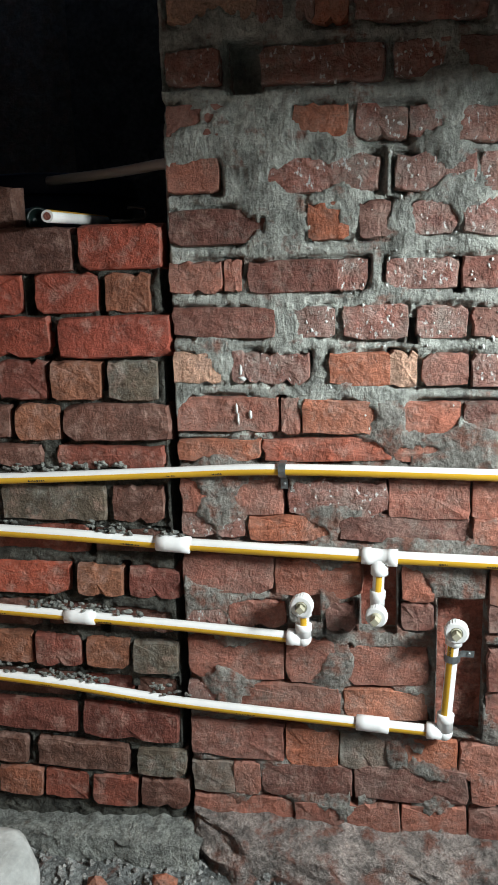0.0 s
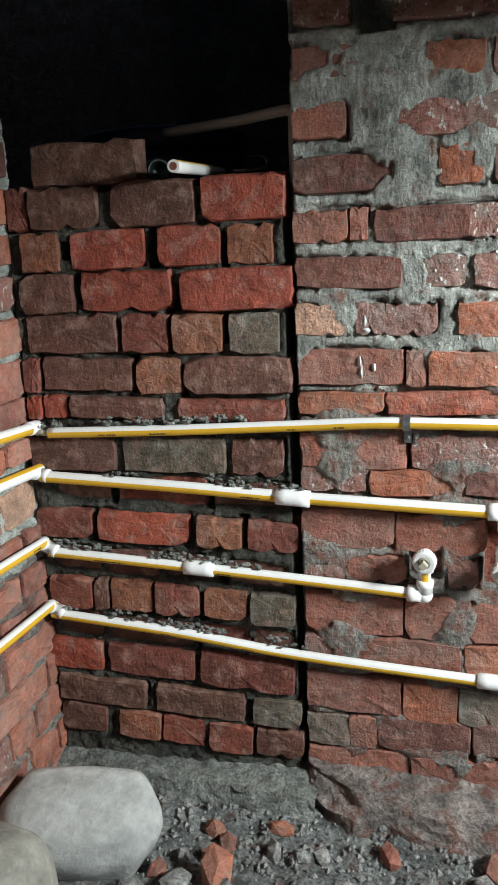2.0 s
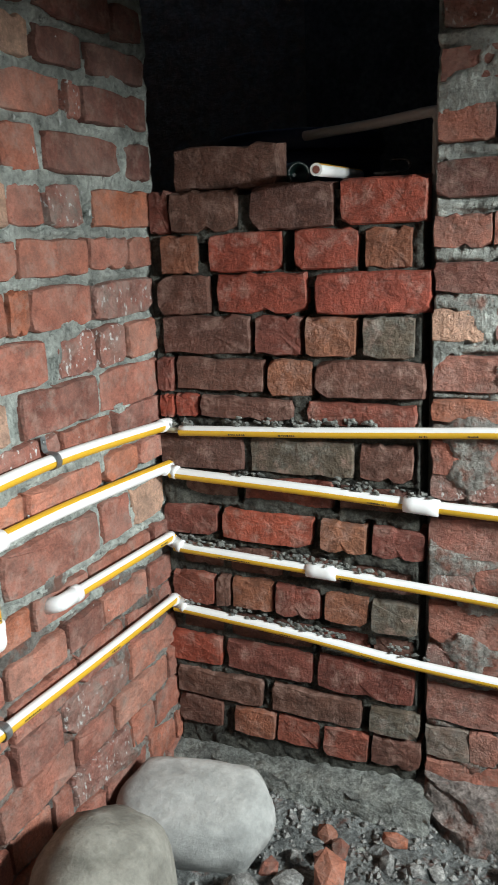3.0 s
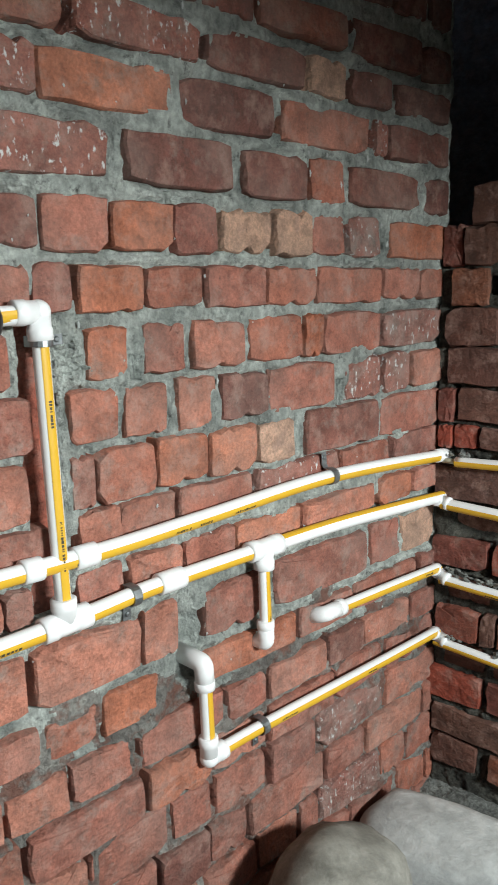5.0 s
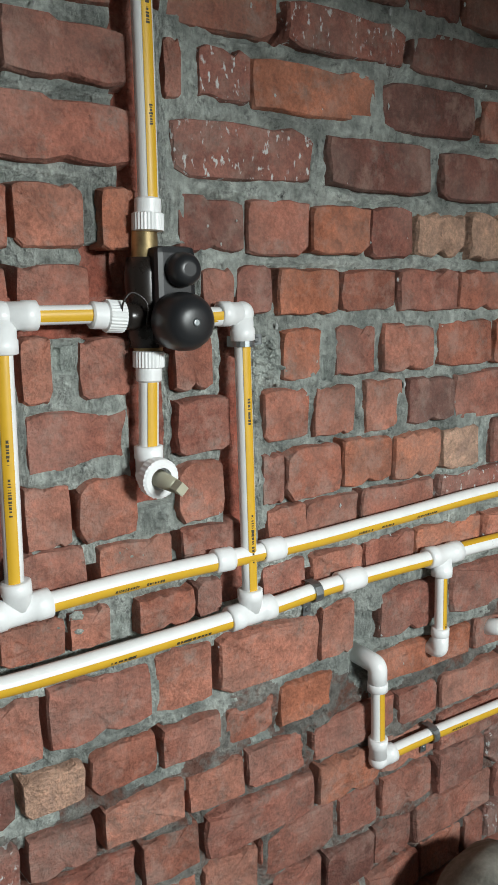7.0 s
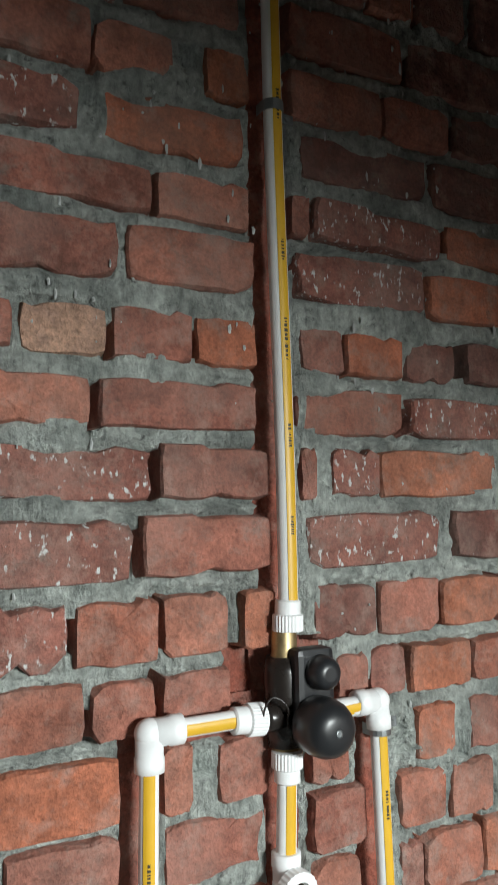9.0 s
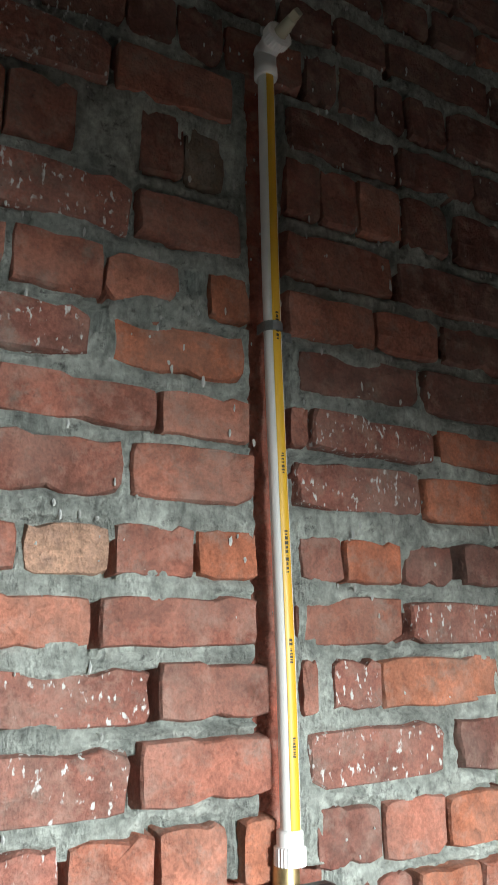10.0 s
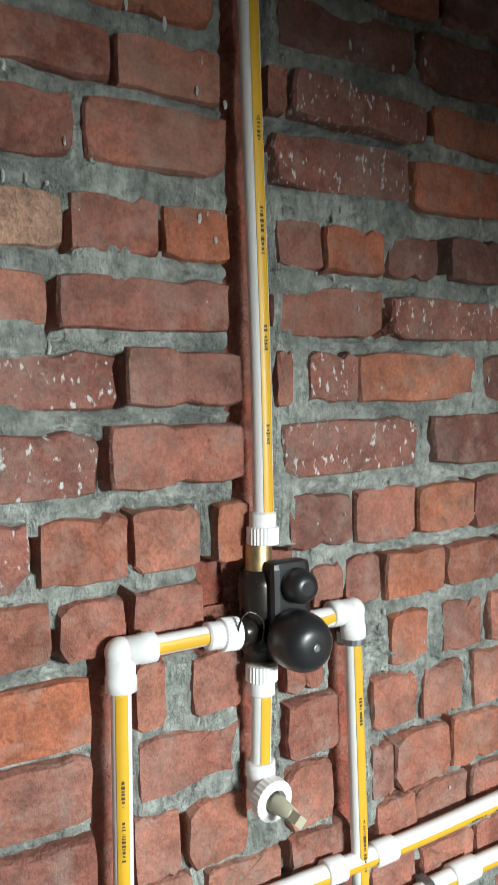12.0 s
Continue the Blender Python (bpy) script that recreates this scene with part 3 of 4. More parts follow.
def elbow(owner, a, corner, b, r=R_FIT):
    """A tight bend from a round the corner to b, with socket lips at both ends."""
    a, c, b = Vector(a), Vector(corner), Vector(b)
    bm = bmesh.new()
    for end in (a, b):
        n = (c - end).length
        lip = max(0.003, min(0.016, n - 0.019))
        lathe(bm, end, c - end, [(0, r - 0.0025), (0.001, r + 0.0005), (lip, r + 0.0005), (lip + 0.001, r - 0.0007), (n, r - 0.0007)])
    ball = bmesh.ops.create_uvsphere(bm, u_segments=32, v_segments=18, radius=r + 0.0001)
    for v in ball["verts"]:
        v.co += c
    for f in {f for v in ball["verts"] for f in v.link_faces}:
        f.smooth = True
    return part("elbow", bm, M_FIT, owner)


def turned_in(owner, a, corner, b, r=R_FIT):
    """A smooth bend that carries a pipe into the wall, with one socket lip at its start."""
    a, c, b = Vector(a), Vector(corner), Vector(b)
    k1, k2 = c + (a - c).normalized() * 0.6 * r, c + (b - c).normalized() * 0.6 * r
    arc = [k1 * (1 - t) ** 2 + c * 2 * t * (1 - t) + k2 * t * t for t in (n / 8 for n in range(9))]
    bm = bmesh.new()
    sweep(bm, [a + (c - a).normalized() * 0.010] + arc + [b], r - 0.0006, 22)
    lathe(bm, a, c - a, [(0, r - 0.0025), (0.001, r + 0.0005), (0.014, r + 0.0005), (0.015, r - 0.0007)])
    return part("elbow", bm, M_FIT, owner)


def tee(owner, a, b, branch, r=R_FIT):
    a, b, t = Vector(a), Vector(b), Vector(branch)
    n, mid = (b - a).length, (a + b) / 2
    bm = bmesh.new()
    lathe(bm, a, b - a, [(0, r - 0.003), (0.001, r + 0.0006), (n * 0.26, r + 0.0006), (n * 0.28, r - 0.0008), (n * 0.72, r - 0.0008), (n * 0.74, r + 0.0006), (n - 0.001, r + 0.0006), (n, r - 0.003)])
    m = (t - mid).length
    lathe(bm, mid, t - mid, [(0, r - 0.001), (m * 0.55, r - 0.001), (m * 0.58, r + 0.0005), (m - 0.001, r + 0.0005), (m, r - 0.003)])
    return part("tee", bm, M_FIT, owner)


def plug(owner, base, axis, ring=0.0225, stem=0.032, ribs=26):
    """A ribbed white collar with a square-headed stopper screwed into it."""
    axis = Vector(axis).normalized()
    side = axis.orthogonal().normalized()
    up = axis.cross(side)
    base = Vector(base)
    bm = bmesh.new()
    rows = []
    for d, r in ((-0.012, ring - 0.004), (-0.010, ring), (0.004, ring), (0.006, ring - 0.003), (0.006, ring - 0.010), (-0.004, ring - 0.011)):
        rows.append([bm.verts.new(base + axis * d + (side * math.cos(a) + up * math.sin(a)) * (r + (0.0008 if k % 2 and abs(r - ring) < 1e-6 else 0))) for k, a in enumerate(2 * math.pi * k / (2 * ribs) for k in range(2 * ribs))])
    n = 2 * ribs
    for p, q in zip(rows, rows[1:]):
        for k in range(n):
            bm.faces.new((p[k], p[(k + 1) % n], q[(k + 1) % n], q[k]))
    bm.faces.new(list(reversed(rows[0])))
    bm.faces.new(rows[-1])
    ringob = part("collar", bm, M_FIT, owner)
    bm = bmesh.new()
    lathe(bm, base - axis * 0.002, axis, [(0, 0.0115), (0.012, 0.0105), (stem - 0.012, 0.0085), (stem - 0.011, 0.0065)], 14)
    sq = bmesh.ops.create_cube(bm, size=1)["verts"]
    rot = Matrix((side, up, axis)).transposed().to_4x4()
    for v in sq:
        v.co = base + rot @ Vector((v.co.x * 0.0125, v.co.y * 0.0125, stem - 0.006 + v.co.z * 0.014))
    part("stopper", bm, M_PLUG, ringob, "khaki plastic square-headed stopper")
    return ringob


def pipe_clip(at, along, out, tail):
    """A strap of sheet metal over the pipe, with a tab screwed to the wall."""
    at, along, out, tail = Vector(at), Vector(along).normalized(), Vector(out).normalized(), Vector(tail).normalized()
    ob = tagged(new("pipe_clip"), "small grey metal pipe clip screwed to the bricks", "clip", "pipe clips")
    r, w = 0.0140, 0.007
    bm = bmesh.new()
    rows = []
    path = [(-out * 0.014 - tail * r)] + [(out * math.cos(a) - tail * math.sin(a)) * r for a in (radians(90 - 22.5 * k) for k in range(9))] + [tail * r - out * 0.012, tail * (r + 0.006) - out * 0.016, tail * (r + 0.028) - out * 0.017]
    for p in path:
        n = p.normalized()
        rows.append([bm.verts.new(at + p + along * s * w + n * h) for s, h in ((-1, 0), (1, 0), (1, 0.0016), (-1, 0.0016))])
    for a, b in zip(rows, rows[1:]):
        for k in range(4):
            bm.faces.new((a[k], a[(k + 1) % 4], b[(k + 1) % 4], b[k]))
    bm.faces.new(list(reversed(rows[0])))
    bm.faces.new(rows[-1])
    bmesh.ops.recalc_face_normals(bm, faces=bm.faces)
    part("strap", bm, M_CLIP, ob)
    bm = bmesh.new()
    lathe(bm, at + tail * (r + 0.019) - out * 0.018, out, [(0, 0.0042), (0.003, 0.0042), (0.0045, 0.0025)], 10)
    part("screw", bm, M_CLIP, ob)
    return ob


def on_a(u, z, out=0.0):
    y = A_Y - out + (0.085 * (u + 0.47) if u < -0.47 else 0.0)
    return (u, y, z)


def on_b(u, z, out=0.0):
    return (B_X + out, u, z)


FA, FB, FB_LOW = (0.05, -0.90, -0.42), (0.85, -0.12, -0.40), (0.90, -0.12, -0.10)
# top pipe along the north wall
o = run("cement-crusted white pipe with yellow band along the brick wall")
tube(o, [on_a(-1.00, 0.752), on_a(-0.71, 0.760), on_a(-0.48, 0.769), on_a(-0.254, 0.780), on_a(0.147, 0.778), on_a(0.60, 0.772)], R_THIN, FA, 40, 5)
bm = bmesh.new()
lathe(bm, on_a(-1.03, 0.752), (1, 0.085, 0), [(0, 0.006), (0.035, 0.006)], 10)
part("bare_end", bm, M_PLUG, o)
pipe_clip(on_a(-0.254, 0.780), (1, 0, 0), (0, -1, 0), (0, 0, -1))
# second pipe with a coupling and a tee with a capped drop
o = run("thick white pipe with yellow band, coupling and capped tee")
tube(o, [on_a(-1.03, 0.655), on_a(-0.72, 0.637), on_a(-0.48, 0.620), on_a(-0.067, 0.610), on_a(0.154, 0.607), on_a(0.60, 0.600)], R_PIPE, FA, 36, 4)
coupling(o, on_a(-0.517, 0.622), on_a(-0.446, 0.617), 0.0175)
tee(o, on_a(-0.102, 0.611), on_a(-0.032, 0.608), on_a(-0.067, 0.573), 0.0165)
tube(o, [on_a(-0.068, 0.58), on_a(-0.070, 0.525)], R_THIN, (0.1, -1, 0), 30)
e = elbow(o, on_a(-0.070, 0.540), on_a(-0.071, 0.500), on_a(-0.071, 0.500, 0.020), 0.0150)
plug(e, on_a(-0.071, 0.498, 0.030), (-0.10, -1, -0.05), 0.0205, 0.026)
# third pipe, turning up to a capped outlet
o = run("white pipe with yellow band ending in a capped upturned elbow")
tube(o, [on_a(-1.03, 0.480), on_a(-0.72, 0.458), on_a(-0.48, 0.440), on_a(-0.222, 0.428)], R_THIN, FA, 36, 3)
coupling(o, on_a(-0.722, 0.457), on_a(-0.656, 0.453), 0.0160)
elbow(o, on_a(-0.252, 0.4295), on_a(-0.218, 0.428), on_a(-0.217, 0.460))
tube(o, [on_a(-0.217, 0.45), on_a(-0.217, 0.490)], R_THIN, (0.1, -1, 0), 32)
e = elbow(o, on_a(-0.217, 0.478), on_a(-0.217, 0.510), on_a(-0.217, 0.510, 0.018), 0.0160)
plug(e, on_a(-0.217, 0.510, 0.028), (-0.05, -1, -0.05), 0.0225, 0.020)
# fourth pipe, lowest, turning up to a capped outlet in a recess
o = run("lowest white pipe with yellow band rising to a capped outlet")
tube(o, [on_a(-1.04, 0.330), on_a(-0.75, 0.300), on_a(-0.48, 0.263), on_a(-0.112, 0.249), on_a(0.055, 0.244)], R_THIN, FA, 36, 3)
coupling(o, on_a(-0.112, 0.2495), on_a(-0.045, 0.247), 0.0160)
elbow(o, on_a(0.028, 0.245), on_a(0.064, 0.243), on_a(0.066, 0.285))
tube(o, [on_a(0.066, 0.27), on_a(0.078, 0.455)], R_THIN, (-0.55, -1, 0), 32, 1)
e = elbow(o, on_a(0.077, 0.435), on_a(0.080, 0.472), on_a(0.080, 0.472, 0.018), 0.0160)
plug(e, on_a(0.080, 0.474, 0.028), (-0.05, -1, -0.05), 0.0225, 0.020)
pipe_clip(on_a(0.075, 0.408), (0, 0, 1), (0, -1, 0), (1, 0, 0))

# west wall: pipe one with a tee for the arm, and the crossing of the drop
o = run("white pipe with yellow band along the brick wall, one tee", "water pipes")
tube(o, [on_b(-0.40, 0.760), on_b(0.045, 0.766), on_b(0.30, 0.774), on_b(0.55, 0.772), on_b(0.74, 0.777), on_b(1.06, 0.785), on_b(1.44, 0.762)], R_PIPE, FB, 34, 6)
tee(o, on_b(0.112, 0.767), on_b(0.188, 0.771), on_b(0.148, 0.806), 0.0175)
coupling(o, on_b(0.418, 0.774), on_b(0.447, 0.773), 0.0165)
coupling(o, on_b(0.497, 0.772), on_b(0.533, 0.772), 0.0165)
coupling(o, on_b(1.425, 0.763), on_b(1.46, 0.760), 0.0150)
pipe_clip(on_b(1.058, 0.785), (0, 1, 0), (1, 0, 0), (0, 0, 1))
# left arm of the mixer
o = run("white pipe arm with elbow rising to the shower mixer")
tube(o, [on_b(0.147, 0.80), on_b(0.152, 1.09)], R_THIN, (0.9, -0.30, 0), 34, 2)
elbow(o, on_b(0.152, 1.066), on_b(0.152, 1.108), on_b(0.192, 1.108), 0.0168)
tube(o, [on_b(0.185, 1.108), on_b(0.265, 1.108)], R_THIN, (0.95, 0, -0.1), 34)
# pipe two with the tees
o = run("thick white pipe with yellow band, two tees and a joint")
tube(o, [on_b(-0.40, 0.685), on_b(0.04, 0.684), on_b(0.175, 0.681), on_b(0.48, 0.686), on_b(0.64, 0.694), on_b(0.87, 0.693)], R_PIPE, FB, 34, 5)
tube(o, [on_b(0.87, 0.693), on_b(1.10, 0.688), on_b(1.46, 0.666)], R_PIPE, (0.35, 0, 1), 30, 0)
tee(o, on_b(0.440, 0.685), on_b(0.515, 0.688), on_b(0.477, 0.722), 0.0175)
coupling(o, on_b(0.640, 0.694), on_b(0.688, 0.694), 0.0170)
tee(o, on_b(0.835, 0.694), on_b(0.912, 0.692), on_b(0.872, 0.655), 0.0175)
tube(o, [on_b(0.871, 0.66), on_b(0.874, 0.545)], R_THIN - 0.001, (0.9, 0.15, 0), 32, 1)
turned_in(o, on_b(0.873, 0.562), on_b(0.874, 0.520), on_b(0.874, 0.520, -0.05), 0.0150)
pipe_clip(on_b(0.593, 0.691), (0, 1, 0), (1, 0, 0), (0, 0, -1))
# right drop from the mixer
o = run("thin white drop pipe with yellow band from mixer to lower pipe")
tube(o, [on_b(0.470, 1.09), on_b(0.477, 0.715)], R_THIN, (0.95, -0.02, 0), 32, 4)
elbow(o, on_b(0.471, 1.068), on_b(0.470, 1.104), on_b(0.434, 1.104), 0.0160)
pipe_clip(on_b(0.471, 1.068), (0, 0, 1), (1, 0, 0), (0, 1, 0))
# pipe three: short, turned into the wall
o = run("short white pipe with yellow band turned into the wall")
tube(o, [on_b(1.06, 0.521), on_b(1.25, 0.513), on_b(1.44, 0.504)], R_THIN, FB_LOW, 32, 1)
turned_in(o, on_b(1.090, 0.520), on_b(1.036, 0.521), on_b(1.028, 0.512, -0.035), 0.0160)
# pipe four: lowest
o = run("lowest white pipe with yellow band and upturned end")
tube(o, [on_b(0.735, 0.368), on_b(0.86, 0.368), on_b(1.15, 0.359), on_b(1.44, 0.352)], R_THIN, FB_LOW, 34, 2)
elbow(o, on_b(0.765, 0.368), on_b(0.731, 0.366), on_b(0.730, 0.405), 0.0160)
tube(o, [on_b(0.730, 0.39), on_b(0.727, 0.515)], R_THIN, (0.9, 0.12, 0), 32, 1)
turned_in(o, on_b(0.727, 0.490), on_b(0.726, 0.535), on_b(0.722, 0.540, -0.06), 0.0165)
pipe_clip(on_b(0.858, 0.368), (0, 1, 0), (1, 0, 0), (0, 0, -1))

# white elbows in the corner join both walls' pipes
CORNERS = [(0.760, 0.752, 0.655), (0.666, 0.655, 0.655), (0.504, 0.480, 0.48), (0.352, 0.332, 0.33)]
for k, (zb, za, _) in enumerate(CORNERS[1:]):
    o = tagged(new("corner_elbow"), "white corner elbow joining two pipes", "pipe fitting", "corner elbows")
    a, b = Vector(on_b(1.425, zb)), Vector(on_a(-1.012, za))
    c = Vector((B_X, b.y - 0.0, (za + zb) / 2))
    elbow(o, a, c, b, 0.0148)

# the riser with its outlet near the ceiling
o = run("tall white riser pipe with yellow band in a cut chase")
tube(o, [on_b(0.338, 1.225), on_b(0.338, 1.45), on_b(0.332, 1.88), on_b(0.333, 2.300)], R_PIPE, (1, 0.02, 0), 30, 5)
e = elbow(o, on_b(0.333, 2.285), on_b(0.333, 2.330), on_b(0.334, 2.336, 0.026), 0.0175)
plug(e, on_b(0.336, 2.338, 0.034), (1, 0.10, 0.12), 0.0215, 0.048)
pipe_clip(on_b(0.331, 1.878), (0, 0, 1), (1, 0, 0), (0, 1, 0))

# ---------------------------------------------------------------- shower mixer
mixer = tagged(new("shower_mixer"), "brass shower mixer body with black rubber caps and white pipe adaptors", "mixer valve")


def adaptor(a, b, r=0.0185):
    """A ribbed screw adaptor."""
    a, b = Vector(a), Vector(b)
    n = (b - a).length
    axis = (b - a).normalized()
    side = axis.orthogonal().normalized()
    up = axis.cross(side)
    bm = bmesh.new()
    rows = []
    for d, q, rib in ((0, r - 0.004, 0), (0.001, r, 1), (n * 0.52, r, 1), (n * 0.56, r - 0.0025, 0), (n - 0.002, r - 0.0025, 0), (n, r - 0.005, 0)):
        rows.append([bm.verts.new(a + axis * d + (side * math.cos(t) + up * math.sin(t)) * (q + (0.0009 if rib and k % 2 else 0))) for k, t in enumerate(2 * math.pi * k / 56 for k in range(56))])
    for p, q in zip(rows, rows[1:]):
        for k in range(56):
            bm.faces.new((p[k], p[(k + 1) % 56], q[(k + 1) % 56], q[k]))
    bm.faces.new(list(reversed(rows[0])))
    bm.faces.new(rows[-1])
    return part("adaptor", bm, M_FIT, mixer, "white ribbed adaptor")


adaptor(on_b(0.336, 1.204), on_b(0.337, 1.243))
adaptor(on_b(0.331, 1.062), on_b(0.330, 1.024))
adaptor(on_b(0.298, 1.104), on_b(0.256, 1.107))
bm = bmesh.new()
lathe(bm, on_b(0.335, 1.055, -0.008), (0, 0, 1), [(0, 0.014), (0.004, 0.018), (0.012, 0.018), (0.014, 0.022), (0.05, 0.024), (0.075, 0.024), (0.110, 0.021), (0.122, 0.0165), (0.155, 0.0155), (0.158, 0.014)], 22)
part("valve_body", bm, M_BRASS, mixer, "dull brass valve body")
bm = bmesh.new()
lathe(bm, on_b(0.335, 1.066, -0.008), (0, 0, 1), [(0, 0.0225), (0.03, 0.0262), (0.06, 0.0258), (0.09, 0.0262), (0.108, 0.0225)], 22)
lathe(bm, on_b(0.300, 1.104), (0, 1, 0), [(0, 0.0150), (0.004, 0.0165), (0.03, 0.0175)], 18)
part("film_wrap", bm, M_TAPE, mixer, "dark shiny protective film")
bm = box_bm(WEST + 0.026, WEST + 0.054, 0.330, 0.383, 1.070, 1.186, 0.008)
part("backplate", bm, M_BLACK, mixer, "scuffed black plastic guard plate")
bm = bmesh.new()
lathe(bm, (WEST + 0.050, 0.352, 1.098), (1, -0.02, -0.02), [(0, 0.030), (0.006, 0.034), (0.022, 0.035), (0.036, 0.0335), (0.046, 0.0295), (0.052, 0.023), (0.055, 0.014), (0.0555, 0.005)], 30)
cap = part("large_cap", bm, M_BLACK, mixer, "glossy black rubber dome cap")
bm = bmesh.new()
lathe(bm, (WEST + 0.1045, 0.351, 1.097), (1, 0, 0), [(0, 0.0055), (0.002, 0.0050), (0.0022, 0.003)], 8)
part("screw", bm, M_CLIP, cap, "small bright screw head")
bm = bmesh.new()
lathe(bm, (WEST + 0.050, 0.360, 1.158), (1, -0.02, 0), [(0, 0.0205), (0.012, 0.0205), (0.022, 0.019), (0.028, 0.015), (0.030, 0.008)], 24)
part("small_cap", bm, M_BLACK, mixer, "small black rubber cap")
bm = bmesh.new()
sweep(bm, between([on_b(0.292, 1.092, 0.012), on_b(0.290, 1.118, 0.018), on_b(0.302, 1.132, 0.020), on_b(0.318, 1.120, 0.025), on_b(0.318, 1.095, 0.024)], 6), 0.0012, 6)
part("wire_tie", bm, M_TAPE, mixer, "dark strip of film round the joint")
bm = bmesh.new()
lathe(bm, on_b(0.392, 1.101), (0, 1, 0), [(0, 0.0125), (0.05, 0.0125)], 16)
stub = part("stub", bm, M_WHITE, mixer, "short white pipe stub")
bm = bmesh.new()
stripe(bm, [on_b(0.40, 1.101), on_b(0.436, 1.103)], 0.0131, (0.9, 0, -0.2), 34)
part("stripe", bm, M_YELLOW, stub)
# the lower tail with its stopper
o = run("short white tail pipe under the mixer with capped elbow")
tube(o, [on_b(0.330, 1.03), on_b(0.326, 0.93)], R_PIPE, (1, -0.05, 0), 30)
e = elbow(o, on_b(0.326, 0.945), on_b(0.326, 0.907), on_b(0.326, 0.907, 0.020), 0.0175)
plug(e, on_b(0.326, 0.907, 0.026), (1, 0.04, -0.08), 0.0245, 0.052)

# ---------------------------------------------------------------- things in the shaft opening
bm = bmesh.new()
sweep(bm, between([(-0.655, 1.385, 1.264), (-0.690, 1.76, 1.276)], 4), 0.0112, 18)
po = tagged(finish("loose_pipe", bm, M_WHITE), "short white pipe offcut lying on the low wall", "pipe")
# flat dark red disc over the tube's closed end
bm = bmesh.new()
lathe(bm, (-0.6549, 1.3848, 1.264), (0.09, -1, -0.03), [(0, 0.0070), (0.0006, 0.0068)], 16)
part("bore", bm, M_CHASE, po, "rusty dark bore of the pipe end")
bm = bmesh.new()
stripe(bm, [(-0.655, 1.387, 1.264), (-0.690, 1.76, 1.276)], 0.0117, (0.3, 0, 1), 30)
part("stripe", bm, M_YELLOW, po)
bm = bmesh.new()
sweep(bm, between([(-0.80, 1.72, 1.362), (-0.62, 1.66, 1.366), (-0.50, 1.605, 1.370), (-0.487, 1.60, 1.362), (-0.484, 1.60, 1.34), (-0.486, 1.60, 1.20), (-0.486, 1.60, -0.09)], 6), 0.0105, 12)
tagged(finish("drain_pipe", bm, M_GREYPIPE), "dull grey plastic pipe bent down beside the pier", "pipe")
bm = bmesh.new()
lathe(bm, (-0.92, 2.0, -0.09), (0, 0, 1), [(0, 0.20), (0.3, 0.22), (0.9, 0.22), (1.40, 0.205), (1.432, 0.204)], 36)
drum = tagged(finish("plastic_drum", bm, M_BLUE), "dark blue plastic drum standing in the shaft", "drum")
bm = bmesh.new()
lathe(bm, (-0.92, 2.0, -0.09), (0, 0, 1), [(1.434, 0.21), (1.438, 0.215), (1.475, 0.212), (1.482, 0.205), (1.482, 0.185), (1.468, 0.18), (1.468, 0.05), (1.48, 0.045)], 36)
part("lid", bm, M_BLUE, drum)
bm = bmesh.new()
lathe(bm, (-0.755, 1.56, 1.272), (-0.75, 1, 0.02), [(0.035, 0.004), (0.024, 0.012), (0.006, 0.018), (0, 0.021), (0.004, 0.0245), (0.15, 0.027), (0.19, 0.022), (0.22, 0.012), (0.27, 0.012), (0.275, 0.010)], 24)
tagged(finish("glass_bottle", bm, M_GLASS), "dark green glass bottle lying on the low wall", "bottle")
bm = bmesh.new()
sweep(bm, between([(-0.60, 1.56, 1.262), (-0.55, 1.575, 1.263), (-0.535, 1.58, 1.270), (-0.540, 1.58, 1.285), (-0.57, 1.575, 1.287)], 6), 0.0035, 8)
tagged(finish("bent_rod", bm, M_TAPE), "bent dark metal rod lying on the low wall", "rod")

# ---------------------------------------------------------------- stones and rubble


def boulder(name, centre, size, seed, mat, label, flat=0.0, turn=0.0, sub=4):
    bm = bmesh.new()
    bmesh.ops.create_icosphere(bm, subdivisions=sub, radius=1)
    off = Vector((seed * 3.1, seed * 1.7, seed * 0.9))
    for v in bm.verts:
        q = v.co.copy()
        k = 1 + 0.16 * noise.noise(q * 0.9 + off) + 0.07 * noise.noise(q * 2.2 + off) + 0.015 * noise.noise(q * 7 + off)
        p = q * k
        m = max(abs(p.x), abs(p.y), abs(p.z))
        p = p.lerp(p / m * 0.86, flat)
        v.co = Vector((p.x * size[0], p.y * size[1], p.z * size[2]))
    bm.transform(pose(*centre, *((0, 0, turn) if not isinstance(turn, tuple) else turn)))
    return tagged(finish(name, bm, mat, smooth=True), label, "stone")


boulder("boulder", (-0.890, 1.210, -0.015), (0.172, 0.122, 0.080), 2, M_STONE, "large pale grey flat boulder on the rubble", 0.40, (8, 2, 14))
boulder("boulder", (-0.885, 0.880, 0.060), (0.128, 0.138, 0.160), 5, M_STONE2, "smaller brown-grey rounded stone against the wall", 0.15, (0, 0, 10))

chips = random.Random(11)


